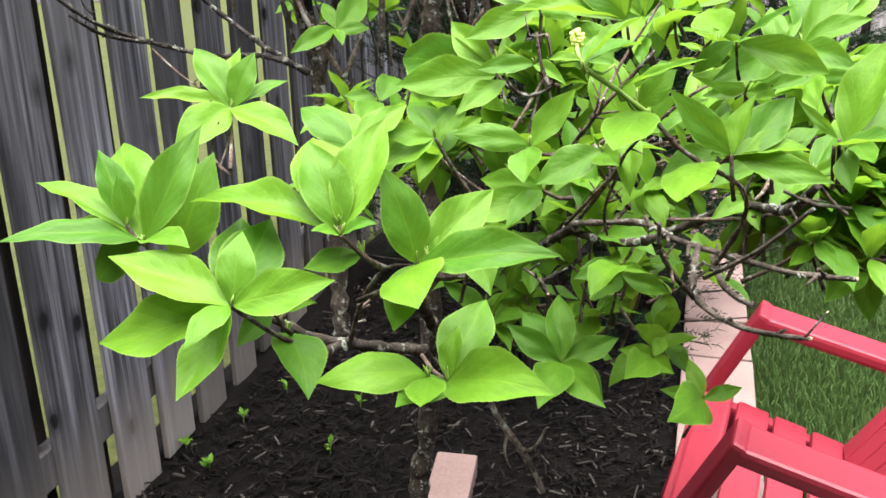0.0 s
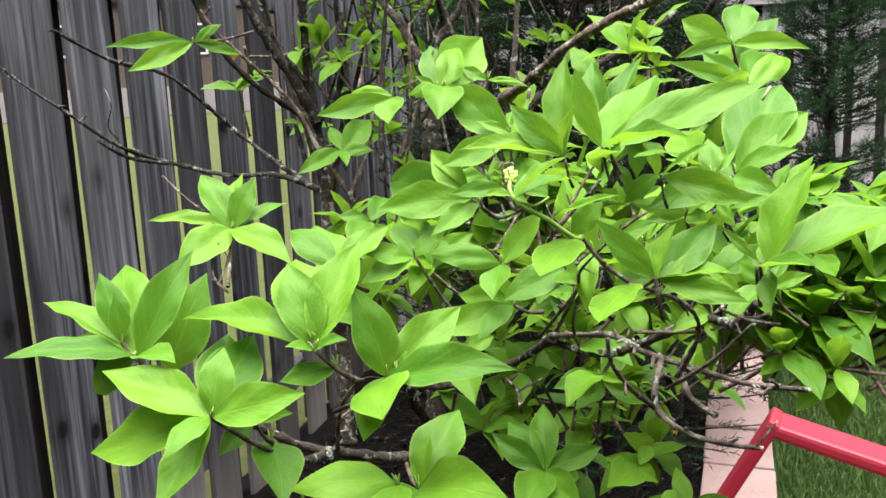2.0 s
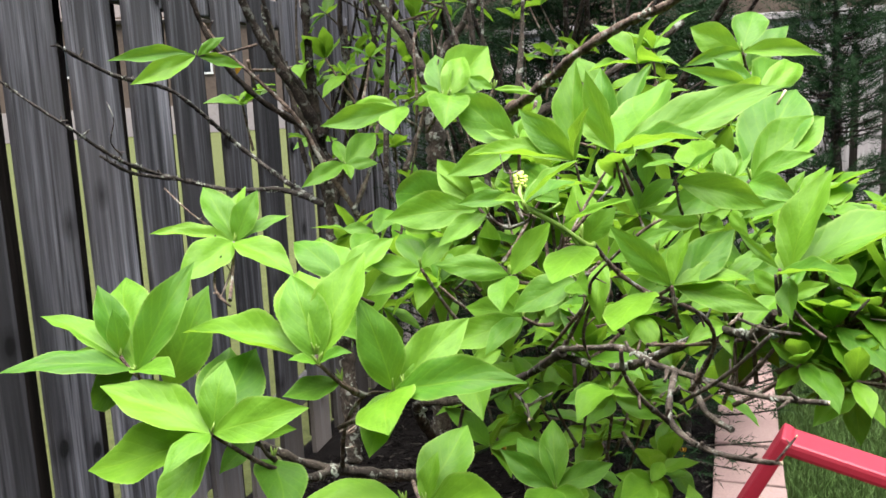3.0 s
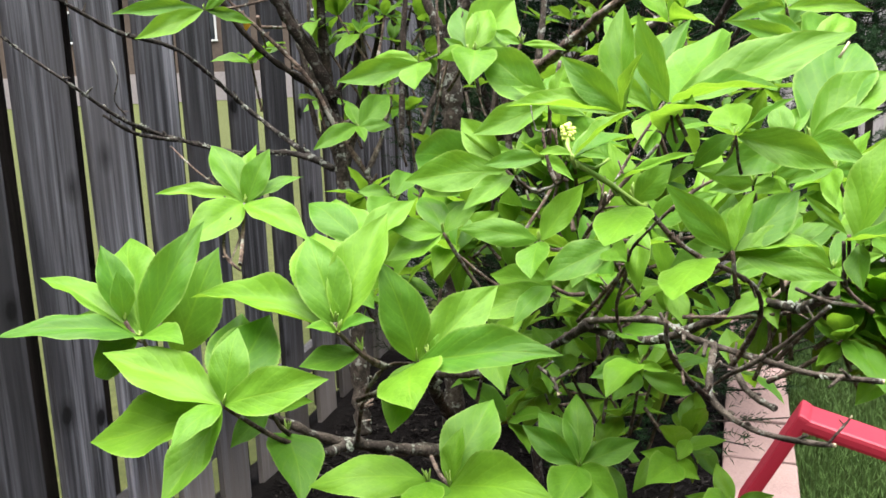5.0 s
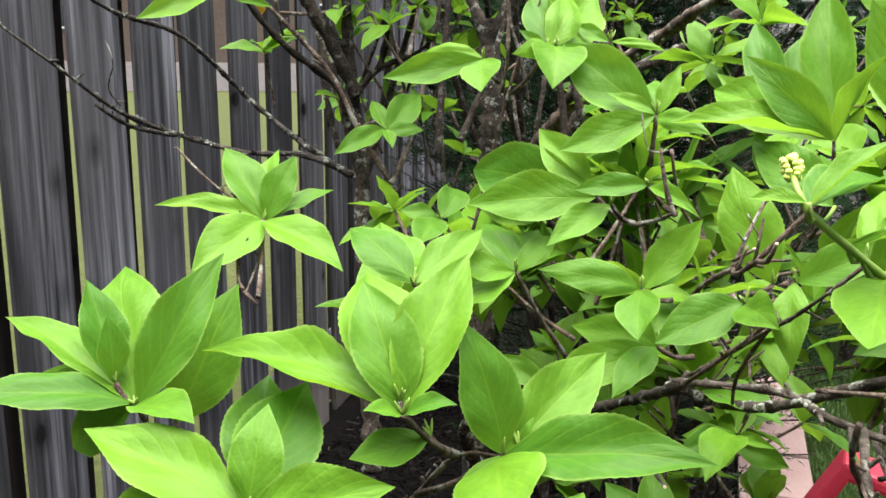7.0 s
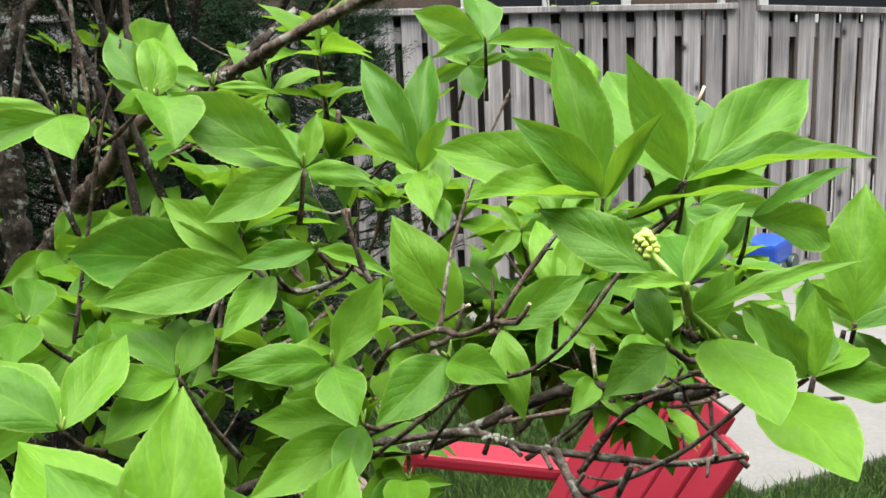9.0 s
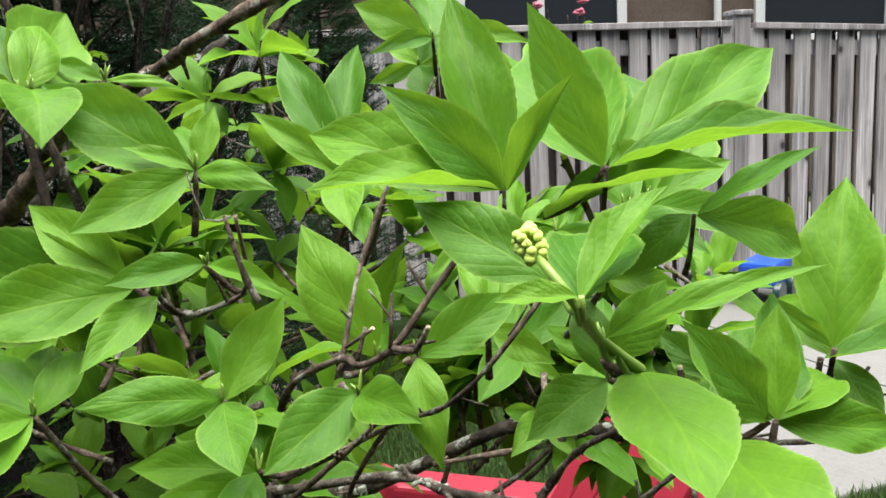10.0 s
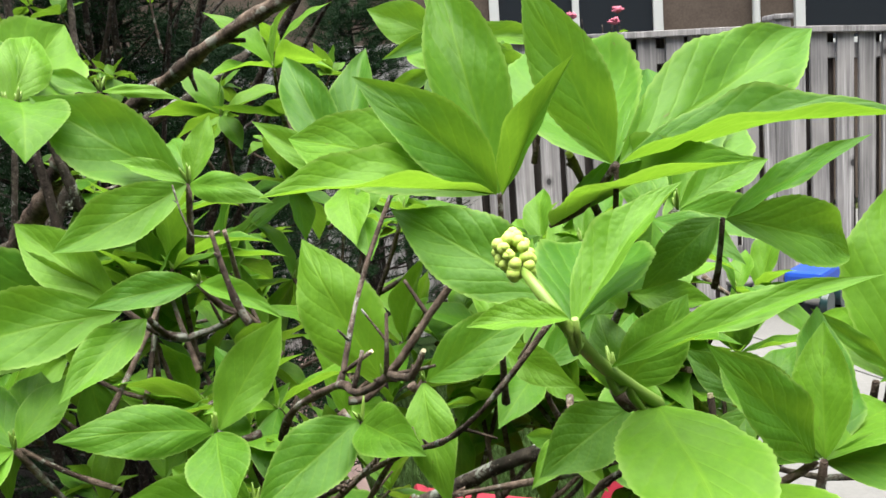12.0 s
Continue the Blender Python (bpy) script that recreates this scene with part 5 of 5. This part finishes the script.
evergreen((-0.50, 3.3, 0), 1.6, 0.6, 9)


# ---- shredded bark chips on the bed ----
def chips():
    rng = random.Random(8)
    verts, faces = [], []
    for _ in range(9000):
        x, y = rng.uniform(-0.84, 0.44), rng.uniform(0.6, 3.2)
        a, ln, w, t = rng.uniform(0, 6.28), rng.uniform(0.012, 0.05), rng.uniform(0.003, 0.008), rng.uniform(0.002, 0.005)
        m = pose(x, y, 0.008 + rng.uniform(0, 0.014), math.degrees(rng.uniform(-0.5, 0.5)), math.degrees(rng.uniform(-0.5, 0.5)), math.degrees(a))
        b = len(verts)
        for sx, sy, sz in ((-1, -0.6, 0), (1, -1, 0), (1, 0.7, 0), (-1, 1, 0), (-0.9, -0.4, 1), (0.8, -0.7, 1), (0.9, 0.5, 1), (-0.8, 0.8, 1)):
            verts.append(tuple(m @ Vector((sx * ln / 2, sy * w / 2, sz * t))))
        faces += [(b + 4, b + 5, b + 6, b + 7), (b, b + 1, b + 5, b + 4), (b + 1, b + 2, b + 6, b + 5), (b + 2, b + 3, b + 7, b + 6), (b + 3, b, b + 4, b + 7)]
    me = bpy.data.meshes.new("bark_chips")
    me.from_pydata(verts, [], faces)
    n = Nodes("bark_chip", rough=0.9, spec=0.08)
    n.color(n.ramp(n.island(), [(0.0, (0.002, 0.0017, 0.0017)), (0.9, (0.008, 0.007, 0.0068)), (0.985, (0.05, 0.044, 0.04))]))
    me.materials.append(n.m)
    tagged(new("bark_chips", me), "loose shredded black bark chips", "mulch", kind="stuff")


chips()


# ---- small things on the patio and beyond ----
def pot(at):
    p = thing("plant_pot", "dark glazed plant pot with a pale rim on the patio", "pot", m=Matrix.Translation(at))
    part("body", tube(bmesh.new(), [(0, 0, 0, 0.06), (0, 0, 0.09, 0.066), (0, 0, 0.17, 0.07)], 20), DARK_POT, p, smooth=False)
    part("rim", tube(bmesh.new(), [(0, 0, 0.165, 0.076), (0, 0, 0.19, 0.076)], 20), PATIO, p)


pot((3.03, 4.30, 0.012))


def toy(at, turn):
    b = thing("toy_wagon", "bright blue plastic toy cart standing on the patio", "toy", m=Matrix.Translation(at) @ pose(0, 0, 0, 0, 0, turn))
    bm = bmesh.new()
    box(bm, (0.34, 0.2, 0.14), pose(0, 0, 0.17), 0.025)
    part("tub", bm, BLUE, b)
    for sx in (-0.12, 0.12):
        for sy in (-0.11, 0.11):
            part("wheel", tube(bmesh.new(), [(sx, sy - 0.02, 0.07, 0.07), (sx, sy + 0.02, 0.07, 0.07)], 14), DARK_POT, b)
    part("handle", tube(bmesh.new(), [(0.16, 0, 0.18, 0.010), (0.28, 0, 0.26, 0.010), (0.33, 0, 0.36, 0.010)], 8), BLUE, b)


toy((3.38, 4.15, 0.012), 35)


def withered(at, az, el, ln, tw, label):
    ob = tagged(new("fallen_leaf", mesh_of(blade(77, 0.5, 0.5, 0.5), "fallen_leaf", ORANGE)), label, "leaf")
    ob.matrix_world = leaf_matrix(Vector(at), az, el, ln, ln * 0.6, tw)


withered((-0.277, 2.576, 0.03), 20, 8, 0.06, 5, "small curled yellow leaf lying on the mulch")
withered((0.358, 2.683, 0.03), 120, 10, 0.045, 12, "small curled yellow leaf lying on the mulch")
withered((-0.372, 1.260, 1.328), 60, -70, 0.024, 40, "small curled orange leaf caught on a shrub stem")


# ---- seedlings in the mulch ----
def weed(x, y, seed):
    rng = random.Random(seed)
    plant = thing("weed", "tiny green weed seedling sprouting from the mulch", "weed", "weeds in the mulch", m=pose(x, y, 0.01))
    part("stem", tube(bmesh.new(), [(0, 0, -0.01, 0.0012), (0.002, 0, 0.012, 0.001), (0.003, 0.002, 0.03, 0.0007)], 5), GREEN_STEM, plant)
    for k in range(rng.choice((5, 6, 7))):
        leaf = new("leaf", BLADES[(seed + k) % len(BLADES)])
        leaf.parent = plant
        ln = rng.uniform(0.018, 0.036)
        leaf.matrix_basis = leaf_matrix(Vector((0.001, 0, 0.008 + 0.004 * k)), rng.uniform(0, 360), rng.uniform(5, 55), ln, ln * 0.45, rng.uniform(-30, 30))


for k, (x, y) in enumerate(((-0.756, 1.842), (-0.448, 1.746), (-0.457, 1.999), (-0.722, 1.593), (-0.909, 2.118), (-0.712, 2.036), (-0.840, 1.673))):
    weed(x, y, k + 3)


# ---- pink flowers above the back fence ----
def flowering_shrub(at, h):
    bush = thing("flowering_shrub", "tall thin-stemmed shrub with pink blooms behind the back fence", "shrub", m=Matrix.Translation(at))
    rng = random.Random(15)
    for k in range(7):
        tip = Vector((rng.uniform(-0.22, 0.22), rng.uniform(0.0, 0.2), h * rng.uniform(0.94, 1.06))) if k else Vector((0, 0, h))
        mid = tip * 0.55 + Vector((rng.uniform(-0.05, 0.05), rng.uniform(-0.03, 0.05), 0))
        part("stem", tube(bmesh.new(), [(tip.x * 0.2, 0.05, 0, 0.008), (*mid, 0.006), (*tip, 0.003)], 6, lump=0.2, seed=k), DARK_BARK, bush)
        for j in range(4):
            ob = new("leaf", BLADES[(k + j) % len(BLADES)])
            ob.parent = bush
            ob.matrix_basis = leaf_matrix(tip * (0.8 + 0.045 * j), rng.uniform(0, 360), rng.uniform(0, 50), 0.06, 0.03, rng.uniform(-30, 30))
        if k < 3:
            bm = bmesh.new()
            for i in range(16):
                m = pose(*(tip + Vector((0, 0, 0.006))), rng.uniform(20, 75), 0, i * 137.5) @ pose(0, 0, 0.012 + 0.001 * i) @ Matrix.Diagonal((1, 0.35, 1.1, 1))
                bmesh.ops.create_icosphere(bm, subdivisions=1, radius=0.02, matrix=m)
            part("bloom", bm, PINK, bush, "ruffled pink bloom", True)


flowering_shrub((2.653, 4.912, -0.04), 1.703)
